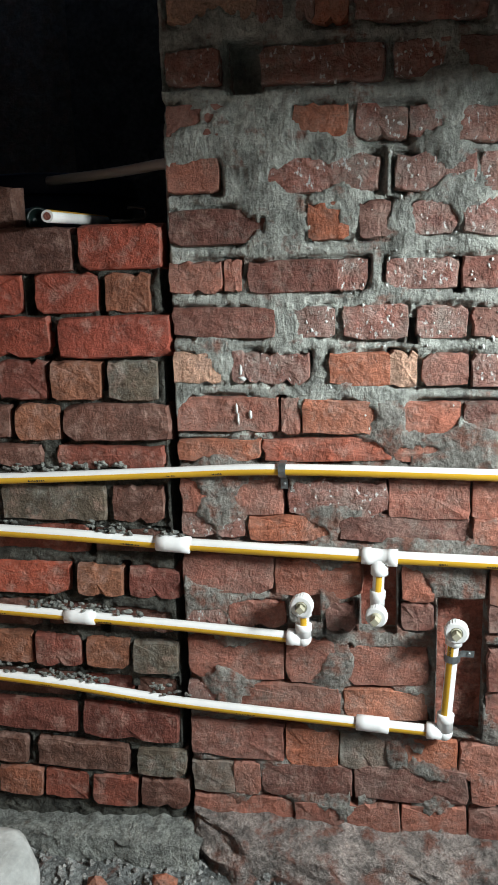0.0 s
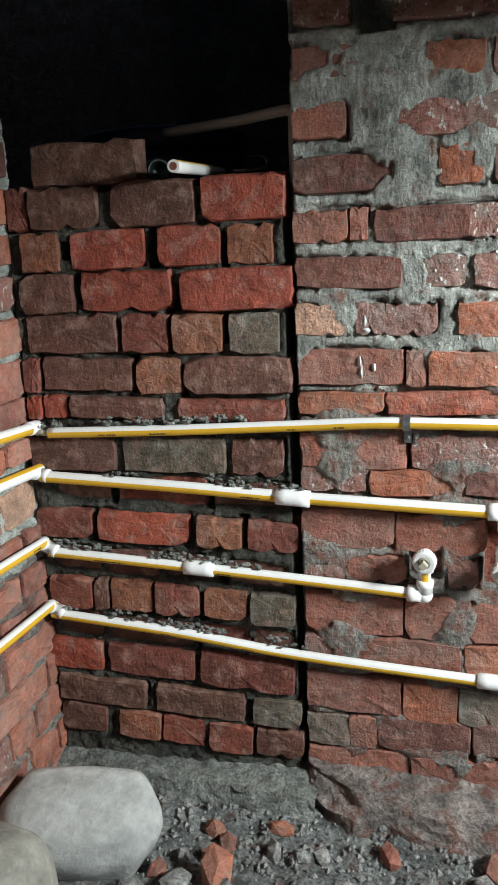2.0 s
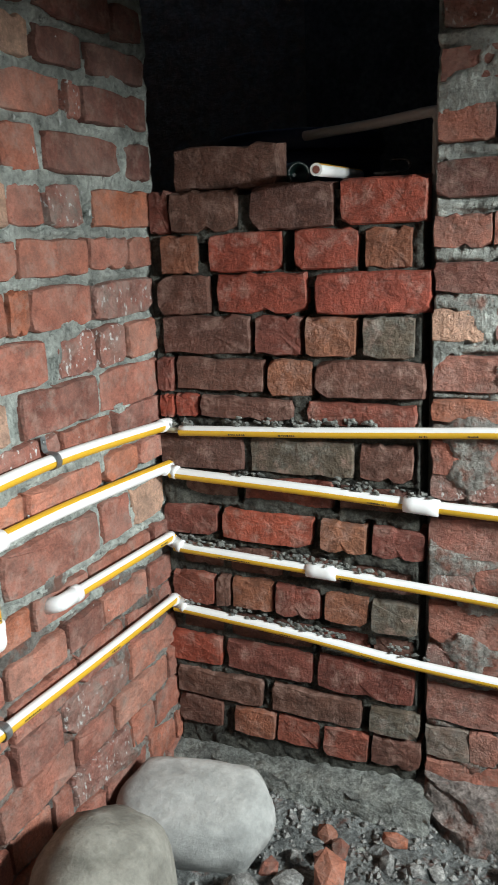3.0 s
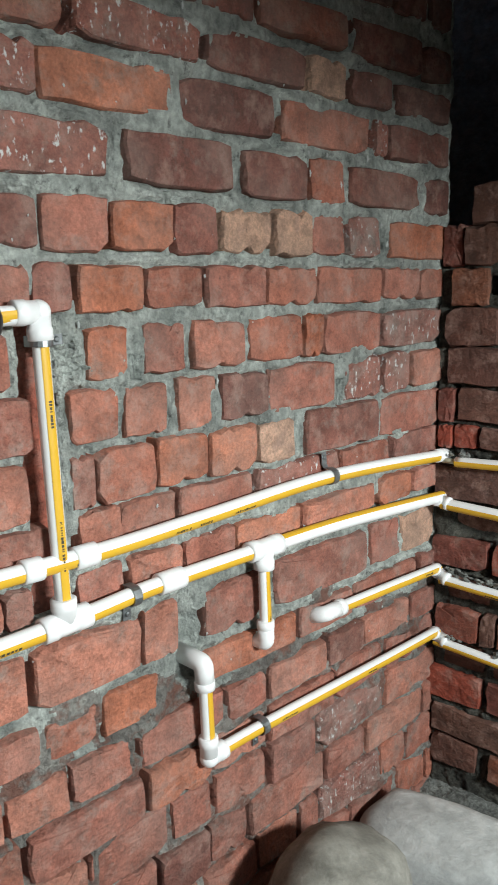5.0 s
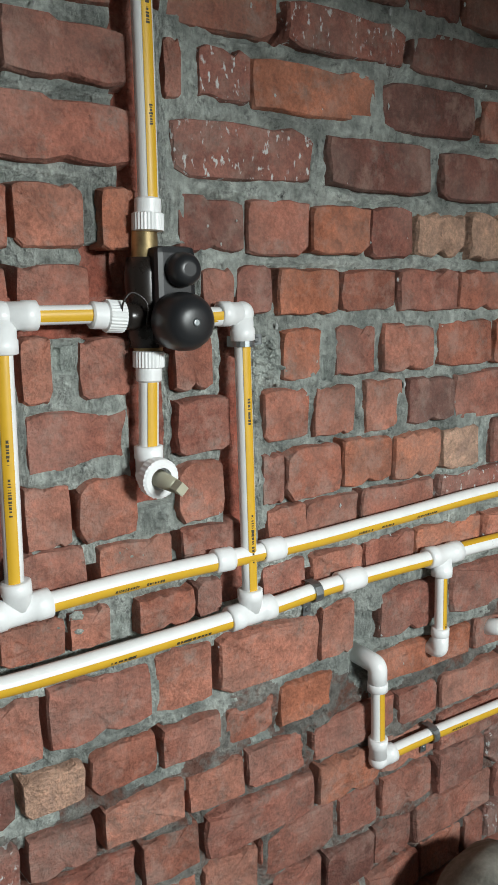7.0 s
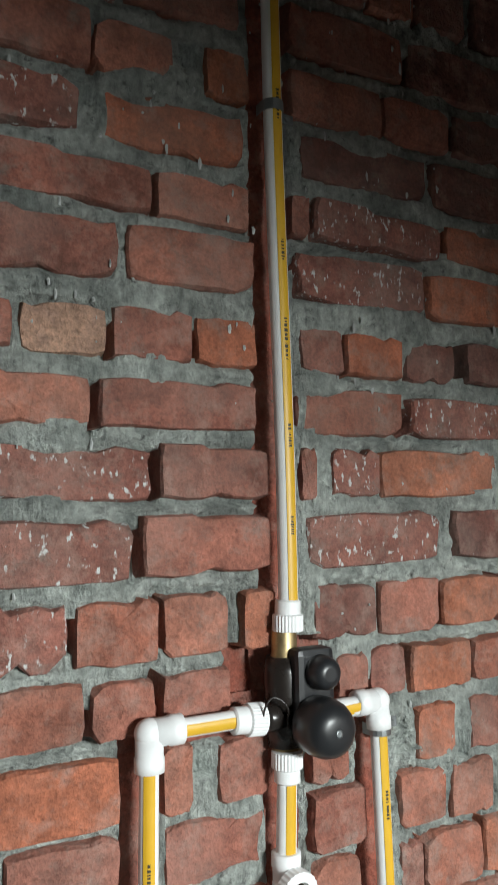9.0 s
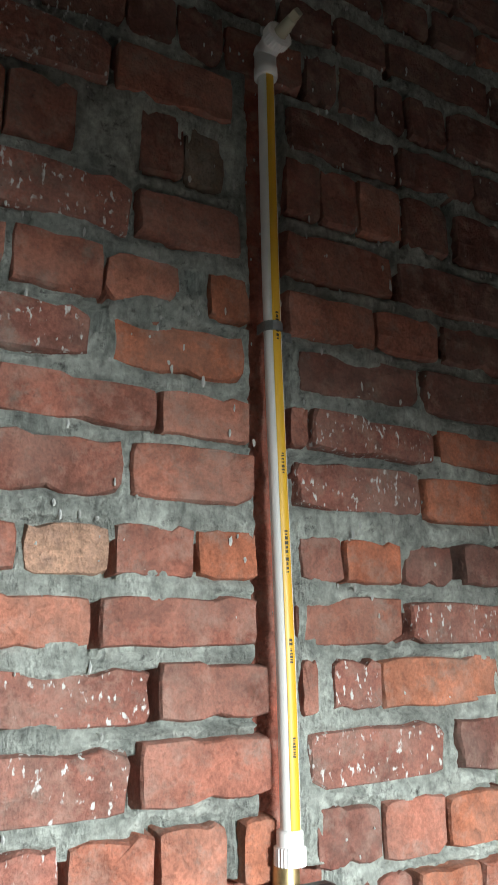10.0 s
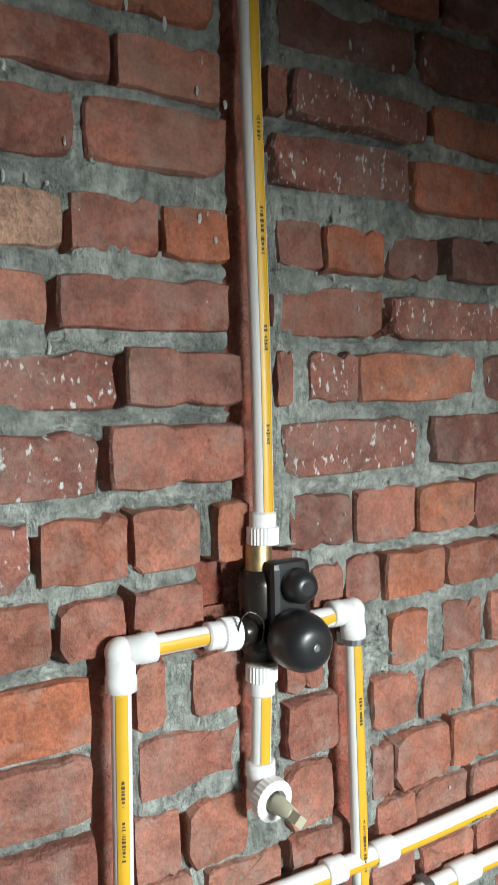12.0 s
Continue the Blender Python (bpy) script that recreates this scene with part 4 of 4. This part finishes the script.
def chip(x, y, size, mat, name, label):
    bm = bmesh.new()
    bmesh.ops.create_icosphere(bm, subdivisions=1, radius=1)
    s = [size * chips.uniform(0.5, 1.1) for _ in range(3)]
    for v in bm.verts:
        v.co = Vector((v.co.x * s[0], v.co.y * s[1], v.co.z * s[2] * 0.8)) * chips.uniform(0.72, 1.1)
    z = ground(x, y)
    bm.transform(pose(x, y, z + s[2] * 0.35, chips.uniform(-25, 25), chips.uniform(-25, 25), chips.uniform(0, 180)))
    return tagged(finish(name, bm, mat), label, "rubble", "rubble by the wall")


for _ in range(34):
    chip(chips.uniform(-0.75, 0.15), chips.uniform(0.98, 1.44), chips.uniform(0.014, 0.034), M_CHIP, "stone_chip", "grey broken stone chip on the floor")
for _ in range(9):
    chip(chips.uniform(-0.72, 0.1), chips.uniform(0.98, 1.42), chips.uniform(0.02, 0.045), M_RED, "brick_chip", "broken red brick fragment on the floor")
for x, y, size in ((-0.66, 1.16, 0.050), (-0.73, 1.10, 0.055), (-0.69, 1.06, 0.045), (-0.50, 1.30, 0.036)):
    chip(x, y, size, M_CHIP, "stone_chip", "pale lump of broken concrete on the floor")
for x, y, size in ((-0.585, 1.19, 0.060), (-0.50, 1.37, 0.030), (-0.64, 1.34, 0.036), (-0.78, 1.02, 0.050)):
    chip(x, y, size, M_ORANGE, "brick_chip", "broken salmon-red brick fragment on the floor")
# fine gravel
gv, gf = [], []
for _ in range(1500):
    x, y = chips.uniform(-0.98, 0.5), 1.47 - abs(chips.gauss(0, 0.22))
    z = ground(x, y) + 0.002
    s = chips.uniform(0.003, 0.010)
    b = len(gv)
    for d in ((1, 0, 0), (-1, 0, 0), (0, 1, 0), (0, -1, 0), (0, 0, 1), (0, 0, -0.5)):
        gv.append((x + d[0] * s * chips.uniform(0.6, 1.3), y + d[1] * s * chips.uniform(0.6, 1.3), z + d[2] * s * chips.uniform(0.6, 1.1)))
    for p, q in ((0, 2), (2, 1), (1, 3), (3, 0)):
        gf += [(b + p, b + q, b + 4), (b + q, b + p, b + 5)]
gm = bpy.data.meshes.new("gravel")
gm.from_pydata(gv, [], gf)
gm.materials.append(M_CHIP)
tagged(new("gravel", gm), "fine grey gravel and mortar crumbs along the wall", "gravel", kind="stuff")

# ---------------------------------------------------------------- spatter, drips and crusts
mess = random.Random(23)


def blobs(name, spots, mat, owner, label):
    """Small flattened lumps: (place, out, up, width, height, thick)."""
    v, fc = [], []
    for p, out, up, w, h, t in spots:
        p, out, up = Vector(p), Vector(out), Vector(up)
        side = up.cross(out)
        base = len(v)
        for k in range(7):
            a = 2 * math.pi * k / 7
            s = mess.uniform(0.65, 1.2)
            v.append(p + side * math.cos(a) * w * s + up * math.sin(a) * h * s - out * 0.002)
        v.append(p + out * t)
        fc += [(base + k, base + (k + 1) % 7, base + 7) for k in range(7)]
    me = bpy.data.meshes.new(name)
    me.from_pydata(v, [], fc)
    me.materials.append(mat)
    ob = tagged(new(name, me), label, kind="stuff")
    ob.parent = owner
    return ob


M_LIME = plastic_material("lime_white", (0.58, 0.60, 0.59), 0.7, 0.2)
spots = []
for _ in range(760):
    u, z = mess.uniform(-0.15, 1.3), mess.triangular(1.2, 2.65, 2.5)
    s = mess.uniform(0.0012, 0.0042)
    spots.append((west_place(u, -0.001, z), (1, 0, 0), (0, 0, 1), s * 0.7, s * mess.uniform(0.8, 2.6), 0.001))
for _ in range(70):
    u, z = mess.uniform(-0.1, 1.3), mess.uniform(0.4, 1.3)
    s = mess.uniform(0.001, 0.003)
    spots.append((west_place(u, -0.001, z), (1, 0, 0), (0, 0, 1), s * 0.7, s * mess.uniform(0.8, 2.2), 0.001))
blobs("spatter", spots, M_LIME, wall_west, "white lime spatter")
spots = []
for _ in range(170):
    u, z = mess.triangular(-0.44, 0.4, 0.2), mess.uniform(0.85, 1.7)
    s = mess.uniform(0.0012, 0.004)
    spots.append((pier_place(u, -0.001, z), (0, -1, 0), (0, 0, 1), s, s * mess.uniform(0.6, 1.8), 0.001))
for u, z, w, h in ((-0.335, 0.972, 0.005, 0.016), (-0.333, 0.955, 0.008, 0.006), (-0.345, 0.895, 0.0035, 0.012), (-0.343, 0.875, 0.003, 0.014), (-0.318, 0.885, 0.004, 0.008)):
    spots.append((pier_place(u, -0.003, z), (0, -1, 0), (0, 0, 1), w, h, 0.0015))
blobs("spatter", spots, M_LIME, wall_pier, "white lime spatter")
# runs of white paint high on the wall
drips = []
for u, z, n in ((-0.045, 2.43, 0.11), (-0.03, 2.40, 0.07), (0.005, 2.44, 0.06), (-0.06, 2.33, 0.09), (0.015, 2.31, 0.07), (0.03, 2.30, 0.05), (0.06, 2.29, 0.04), (-0.052, 2.05, 0.10), (-0.045, 1.97, 0.07)):
    for k in range(10):
        f = k / 9
        drips.append((west_place(u + 0.004 * math.sin(6 * f + u * 50), -0.0015, z - n * f), (1, 0, 0), (0, 0, 1), 0.0016 * (1 - 0.4 * f), n / 14, 0.001))
blobs("drip", drips, M_LIME, wall_west, "thin runs of white paint")
# lumps of mortar squeezed out beside the pipes
lumps = []
for _ in range(60):
    u, z = mess.choice(((0.525, 1.055), (0.525, 1.02), (0.10, 0.735), (0.60, 0.66), (0.30, 0.80), (0.22, 0.735)))
    lumps.append((west_place(u + mess.gauss(0, 0.014), 0.001, z + mess.gauss(0, 0.018)), (1, 0, 0), (0, 0, 1), mess.uniform(0.004, 0.011), mess.uniform(0.004, 0.010), mess.uniform(0.003, 0.010)))
blobs("mortar_lump", lumps, M_MORTAR, wall_west, "squeezed-out lumps of mortar")
lumps = []
for _ in range(420):
    u = mess.uniform(-1.03, -0.46)
    za, zb = mess.choice(((0.752, 0.769), (0.655, 0.620), (0.480, 0.440), (0.330, 0.263)))
    z = za + (zb - za) * (u + 1.03) / 0.55 + 0.013 + abs(mess.gauss(0, 0.006))
    if noise.noise(Vector((u * 9, za * 7, 0))) > -0.15:
        lumps.append((panel_place(u, mess.uniform(-0.024, 0.002), z), (0, -1, 0.4), (0, 0, 1), mess.uniform(0.004, 0.010), mess.uniform(0.003, 0.007), mess.uniform(0.003, 0.009)))
blobs("mortar_lump", lumps, M_KERB, wall_panel, "crumbled mortar along the pipes")
# low concrete kerb under the infill wall
kv, kf = [], []
for j in range(19):
    for i in range(91):
        x, t = -1.08 + 0.64 * i / 90, j / 18
        q = Vector((x, t * 0.25, 9.0))
        rag = 0.010 * noise.noise(q * 14) + 0.007 * noise.noise(q * 45)
        if t < 0.6:
            kv.append((x, 1.58 - 0.155 * t / 0.6 + 0.5 * rag, -0.036 - 0.016 * t + rag))
        else:
            kv.append((x, 1.425 - 0.025 * (t - 0.6) / 0.4 + rag, -0.046 - 0.085 * (t - 0.6) / 0.4 + 0.4 * rag))
for j in range(18):
    for i in range(90):
        a = j * 91 + i
        kf.append((a, a + 1, a + 92, a + 91))
km = bpy.data.meshes.new("kerb")
km.from_pydata(kv, [], kf)
km.materials.append(M_KERB)
tagged(new("kerb", km), "rough grey cement kerb under the low brick infill", "kerb", kind="structure")
# rough footing under the pier
pv, pf = [], []
for j in range(15):
    for i in range(121):
        x, s = -0.47 + 1.27 * i / 120, j / 14
        q = Vector((x, s * 0.4, 5.0))
        side = min(1.0, max(0.0, (x + 0.47) / 0.12)) ** 0.6
        y = 1.515 - (0.02 + 0.105 * side) * math.sin(s * math.pi * 0.5) - 0.022 * noise.noise(q * 9) - 0.010 * noise.noise(q * 30)
        z = -0.005 - 0.125 * s ** 2.2 + 0.018 * noise.noise(q * 7) + 0.010 * noise.noise(q * 28)
        pv.append((x, y, z))
for j in range(14):
    for i in range(120):
        a = j * 121 + i
        pf.append((a, a + 1, a + 122, a + 121))
pm = bpy.data.meshes.new("footing")
pm.from_pydata(pv, [], pf)
pm.materials.append(M_FOOT)
tagged(new("footing", pm), "rough pinkish footing crusted with cement under the pier", "footing", kind="structure")

# ---------------------------------------------------------------- bricks, course by course
# mostly dark red bricks up here, which also paint in the wall top's shade
west.course(2.42, 2.485, "d", [0.603, 0.844], fill="ddrd")
west.course(2.305, 2.385, "ddddddd", [-0.001, 0.116, 0.12, 0.193, 0.198, 0.271, 0.426, 0.482, 0.49, 0.559, 0.569, 0.628, 0.64, 0.718], fill="ddrd")
west.course(2.205, 2.275, "srd", [-0.067, 0.098, 0.105, 0.286, 0.612, 0.774], fill="ddrd", gaps=[(0.31, 0.38)])
west.course(2.088, 2.178, "rrrgrrrdd", [-0.075, -0.043, -0.038, 0.051, 0.143, 0.207, 0.21, 0.271, 0.377, 0.438, 0.441, 0.51, 0.515, 0.598, 0.605, 0.699, 0.724, 0.839], fill="ddrd", gaps=[(0.31, 0.38), (0.04, 0.15)])
west.course(1.985, 2.055, "srrd", [-0.075, 0.133, 0.139, 0.295, 0.373, 0.58, 0.587, 0.827], fill="ddrd", gaps=[(0.31, 0.38)])
west.course(1.892, 1.955, "rrorr", [-0.02, 0.095, 0.101, 0.202, 0.249, 0.31, 0.371, 0.529, 0.535, 0.659], fill="ddrd", gaps=[(0.31, 0.38), (0.2, 0.25)])
west.course(1.805, 1.868, "so", [-0.08, 0.083, 0.107, 0.3], fill="ddrd", gaps=[(0.31, 0.38)])
west.course(1.722, 1.774, "rrrso", [-0.03, 0.172, 0.18, 0.309, 0.372, 0.398, 0.404, 0.635, 0.643, 0.8], fill="ddrd", gaps=[(0.31, 0.38)])
west.course(1.635, 1.698, "rrso", [-0.08, 0.13, 0.139, 0.312, 0.376, 0.597, 0.605, 0.8], fill="ddrd", gaps=[(0.31, 0.38)])
west.course(1.538, 1.595, "crorodd", [0.013, 0.113, 0.121, 0.222, 0.23, 0.315, 0.379, 0.447, 0.454, 0.551, 0.563, 0.651, 0.673, 0.78], fill="ddrd", gaps=[(0.31, 0.38)])
west.course(1.457, 1.511, "rrrsdcdd", [-0.08, 0.094, 0.104, 0.314, 0.376, 0.552, 0.562, 0.788, 0.797, 1.023, 1.036, 1.134, 1.154, 1.278, 1.297, 1.49], fill="ddrd", gaps=[(0.31, 0.38)])
west.course(1.371, 1.431, "srrsodrsd", [-0.05, 0.169, 0.179, 0.327, 0.379, 0.401, 0.425, 0.502, 0.509, 0.728, 0.737, 0.943, 0.97, 1.206, 1.223, 1.261, 1.269, 1.488], fill="ddrd", gaps=[(0.31, 0.38)])
west.course(1.277, 1.345, "srsddrdd", [-0.06, 0.145, 0.154, 0.328, 0.384, 0.612, 0.637, 0.841, 0.87, 1.027, 1.036, 1.128, 1.145, 1.382, 1.391, 1.493], gaps=[(0.31, 0.38)])
west.course(1.186, 1.252, "srrodrorccrmo", [-0.05, 0.066, 0.075, 0.173, 0.18, 0.264, 0.286, 0.327, 0.392, 0.494, 0.499, 0.601, 0.607, 0.714, 0.72, 0.807, 0.823, 0.929, 0.938, 1.032, 1.039, 1.131, 1.145, 1.244, 1.272, 1.492], gaps=[(0.31, 0.38)])
west.course(1.103, 1.162, "rrrrrorrrrrr", [-0.03, 0.086, 0.094, 0.167, 0.18, 0.268, 0.424, 0.472, 0.478, 0.534, 0.546, 0.657, 0.663, 0.769, 0.781, 0.914, 0.921, 1.045, 1.053, 1.245, 1.254, 1.376, 1.385, 1.477], gaps=[(0.31, 0.38), (0.125, 0.182), (0.26, 0.43)])
west.course(1.01, 1.078, "orrrorrrorm", [-0.05, 0.126, 0.179, 0.214, 0.25, 0.318, 0.378, 0.433, 0.554, 0.62, 0.653, 0.729, 0.749, 0.859, 0.871, 1.005, 1.014, 1.06, 1.069, 1.246, 1.255, 1.472], gaps=[(0.31, 0.38), (0.125, 0.182), (0.452, 0.508), (0.43, 0.55)])
west.course(0.92, 0.993, "rrrrrrdrssr", [0, 0.127, 0.18, 0.315, 0.379, 0.462, 0.524, 0.603, 0.615, 0.692, 0.716, 0.796, 0.802, 0.91, 0.916, 1.095, 1.131, 1.247, 1.256, 1.349, 1.358, 1.474], gaps=[(0.31, 0.38), (0.125, 0.182), (0.452, 0.508)])
west.course(0.831, 0.904, "rrrrroocrr", [0, 0.126, 0.174, 0.23, 0.238, 0.315, 0.381, 0.45, 0.562, 0.664, 0.67, 0.773, 0.777, 0.882, 0.887, 0.976, 1.019, 1.238, 1.247, 1.47], gaps=[(0.31, 0.38), (0.125, 0.182), (0.452, 0.508)])
west.course(0.766, 0.82, "rrrrr", [0.15, 0.244, 0.261, 0.365, 0.383, 0.477, 0.521, 0.594, 0.599, 0.702], gaps=[(0.125, 0.182), (0.452, 0.508)])
west.course(0.69, 0.738, "rrrrr", [0.221, 0.274, 0.313, 0.396, 0.516, 0.594, 0.605, 0.709, 0.715, 0.825], gaps=[(0.452, 0.508)])
west.course(0.562, 0.645, "rrrrrrrrc", [0.03, 0.175, 0.183, 0.328, 0.336, 0.427, 0.436, 0.622, 0.63, 0.699, 0.754, 0.886, 0.929, 1.2, 1.22, 1.324, 1.333, 1.462], gaps=[(0.699, 0.754)])
west.course(0.482, 0.537, "crrro", [0.146, 0.23, 0.238, 0.335, 0.343, 0.438, 0.448, 0.532, 0.545, 0.652], gaps=[(0.68, 0.745)])
west.course(0.395, 0.452, "rrrrrr", [0.147, 0.238, 0.252, 0.374, 0.381, 0.476, 0.487, 0.594, 0.61, 0.79, 0.8, 0.895])
west.course(0.312, 0.380, "rrrorr", [0.08, 0.297, 0.307, 0.396, 0.406, 0.611, 0.621, 0.75, 0.76, 0.89, 0.9, 1.09], fill="rrrdr")
west.course(0.228, 0.300, "rrrrrrmr", [0.18, 0.391, 0.401, 0.496, 0.508, 0.658, 0.669, 0.752, 0.764, 0.89, 0.902, 1.028, 1.04, 1.258, 1.272, 1.48], fill="rrrdr")
west.course(0.142, 0.214, "rrdrrrr", [0.3, 0.52, 0.53, 0.63, 0.64, 0.742, 0.752, 0.835, 0.848, 1.06, 1.07, 1.197, 1.209, 1.42], fill="rrrdr")
west.course(0.058, 0.130, "rrrrmrr", [0.5, 0.72, 0.73, 0.86, 0.87, 0.975, 0.986, 1.036, 1.046, 1.25, 1.26, 1.35, 1.362, 1.48], fill="rrrdr")
west.course(-0.028, 0.046, "", [], fill="rrrdr")
west.course(-0.11, -0.04, "", [], fill="rrrdr")
for z0 in (2.53, 2.62):
    west.course(z0, z0 + 0.068, "", [], fill="dddr")
west.close()
# infill panel in the shaded tones, browns darkening its upper left
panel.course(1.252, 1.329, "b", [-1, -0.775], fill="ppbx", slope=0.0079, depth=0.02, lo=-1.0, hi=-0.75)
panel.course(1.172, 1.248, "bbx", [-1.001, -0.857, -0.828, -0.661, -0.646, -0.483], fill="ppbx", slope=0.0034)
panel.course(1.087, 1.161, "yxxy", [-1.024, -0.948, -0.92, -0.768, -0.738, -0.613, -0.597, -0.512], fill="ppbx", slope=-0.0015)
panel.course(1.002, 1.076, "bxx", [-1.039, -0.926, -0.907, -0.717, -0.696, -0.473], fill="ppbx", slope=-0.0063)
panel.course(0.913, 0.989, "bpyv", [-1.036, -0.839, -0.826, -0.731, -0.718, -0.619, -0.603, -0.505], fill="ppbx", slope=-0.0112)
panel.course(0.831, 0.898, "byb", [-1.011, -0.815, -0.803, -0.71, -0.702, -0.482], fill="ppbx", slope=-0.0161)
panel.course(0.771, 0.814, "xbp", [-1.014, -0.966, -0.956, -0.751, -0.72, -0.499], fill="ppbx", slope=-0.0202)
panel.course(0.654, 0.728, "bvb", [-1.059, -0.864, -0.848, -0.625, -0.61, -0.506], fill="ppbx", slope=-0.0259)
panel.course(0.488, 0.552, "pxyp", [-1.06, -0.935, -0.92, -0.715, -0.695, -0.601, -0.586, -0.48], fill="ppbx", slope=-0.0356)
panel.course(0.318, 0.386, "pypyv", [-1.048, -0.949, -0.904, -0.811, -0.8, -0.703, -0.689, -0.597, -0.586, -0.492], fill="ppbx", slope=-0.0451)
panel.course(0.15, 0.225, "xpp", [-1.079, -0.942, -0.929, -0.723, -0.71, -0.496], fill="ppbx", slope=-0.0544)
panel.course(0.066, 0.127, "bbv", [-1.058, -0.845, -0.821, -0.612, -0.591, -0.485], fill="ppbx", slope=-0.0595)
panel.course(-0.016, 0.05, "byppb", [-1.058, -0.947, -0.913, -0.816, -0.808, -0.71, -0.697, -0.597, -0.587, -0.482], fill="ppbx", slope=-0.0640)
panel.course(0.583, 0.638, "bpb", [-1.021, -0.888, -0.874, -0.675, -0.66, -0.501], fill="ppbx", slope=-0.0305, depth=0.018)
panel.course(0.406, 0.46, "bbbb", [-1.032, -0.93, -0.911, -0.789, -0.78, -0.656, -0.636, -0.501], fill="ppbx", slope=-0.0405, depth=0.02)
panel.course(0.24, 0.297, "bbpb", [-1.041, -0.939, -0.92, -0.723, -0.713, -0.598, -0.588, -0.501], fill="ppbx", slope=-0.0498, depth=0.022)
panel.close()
pier.course(1.521, 1.587, "cmmo", [-0.451, -0.289, -0.284, -0.243, -0.215, -0.189, -0.187, -0.13], fill="mmdr", slope=-0.0600, gaps=[(-0.243, -0.215)])
pier.course(1.458, 1.515, "mmm", [-0.458, -0.361, -0.283, -0.067, -0.049, 0.052], fill="mmdr", slope=-0.0279, gaps=[(-0.36, -0.275)])
pier.course(1.333, 1.385, "romm", [-0.461, -0.358, -0.225, -0.132, -0.113, -0.027, -0.021, 0.056], fill="mmdr", slope=-0.0564, gaps=[(-0.358, -0.225)])
pier.course(1.263, 1.324, "rmm", [-0.464, -0.37, -0.292, -0.072, -0.044, 0.092], fill="mmdr", slope=-0.0339, gaps=[(-0.370, -0.292), (-0.072, -0.044)])
pier.course(1.213, 1.275, "dodm", [-0.468, -0.262, -0.2, -0.13, -0.105, -0.056, -0.013, 0.063], fill="mmdr", slope=0.0012, gaps=[(-0.262, -0.200), (-0.130, -0.105), (-0.056, -0.013)])
pier.course(1.120, 1.174, "rrdmm", [-0.468, -0.369, -0.358, -0.333, -0.315, -0.149, -0.147, -0.097, -0.059, 0.067], fill="mmdr", slope=-0.0014, gaps=[(-0.097, -0.059)])
pier.course(1.021, 1.076, "dmmm", [-0.468, -0.268, -0.231, -0.156, -0.138, -0.022, -0.002, 0.085], fill="mmdr", slope=-0.0121, gaps=[(-0.268, -0.231)])
pier.course(0.930, 0.989, "cmmocr", [-0.468, -0.376, -0.35, -0.301, -0.296, -0.205, -0.163, -0.053, -0.05, -0.005, 0.01, 0.088], fill="mmdr", slope=-0.0141, gaps=[(-0.376, -0.350), (-0.205, -0.163)])
pier.course(0.838, 0.904, "ror", [-0.468, -0.264, -0.215, -0.051, -0.037, 0.078], fill="rmrd", slope=-0.0096)
pier.course(0.817, 0.855, "ofr", [-0.468, -0.303, -0.297, -0.046, -0.041, 0.095], fill="rmrd", slope=0.0216)
pier.course(0.694, 0.767, "rmr", [-0.468, -0.259, -0.246, -0.054, -0.049, 0.099], fill="rmrd", slope=0.0123)
pier.course(0.643, 0.694, "mod", [-0.468, -0.339, -0.328, -0.155, -0.149, 0.102], fill="rmrd", slope=0.0126)
pier.course(0.508, 0.585, "rr", [-0.468, -0.281, -0.276, -0.105], fill="rmrd", slope=-0.0026, gaps=[(-0.255, -0.18), (-0.11, -0.03), (0.045, 0.137)])
pier.course(0.484, 0.538, "mr", [-0.468, -0.378, -0.373, -0.258], fill="rmrd", slope=0.0427, gaps=[(-0.255, -0.18), (-0.11, -0.03), (0.045, 0.137)])
pier.course(0.344, 0.434, "rrr", [-0.468, -0.261, -0.256, -0.158, -0.135, 0.029], fill="rmrd", slope=0.0247, gaps=[(0.04, 0.137)])
pier.course(0.280, 0.347, "mro", [-0.468, -0.385, -0.38, -0.146, -0.137, 0.032], fill="rmrd", slope=0.0366, gaps=[(0.04, 0.137)])
pier.course(0.121, 0.206, "rogo", [-0.468, -0.266, -0.259, -0.151, -0.145, -0.036, -0.031, 0.09], fill="rmrd", slope=-0.0063)
pier.course(0.107, 0.185, "grdd", [-0.468, -0.38, -0.373, -0.321, -0.316, -0.121, -0.116, 0.115], fill="rmrd", slope=0.0587)
pier.course(0.017, 0.093, "rrrr", [-0.468, -0.249, -0.241, -0.139, -0.129, -0.024, -0.015, 0.113], fill="rmrd", slope=0.0529)
for k in range(12):
    pier.course(1.675 + 0.087 * k, 1.742 + 0.087 * k, "", [], fill="mmrs")
pier.close()
mortar_sheet(west, -0.40, 1.50, FLOOR - 0.05, CEIL, 0.0045, 0.0060, 0.0080, CHASE_W + west.joints, [M_MORTAR, M_MORTAR_RED], smear=0.011, red_below=0.50)
mortar_sheet(pier, -0.468, 0.80, FLOOR - 0.05, CEIL, 0.0045, 0.0035, 0.0055, CHASE_P + pier.joints, [M_MORTAR_PIER, M_MORTAR_RED], smear=0.030, red_below=0.84)
mortar_sheet(panel, -1.06, -0.492, FLOOR - 0.05, 1.235, 0.0045, 0.013, 0.0095, panel.joints, [M_MORTAR_SHADED], smear=0.005)
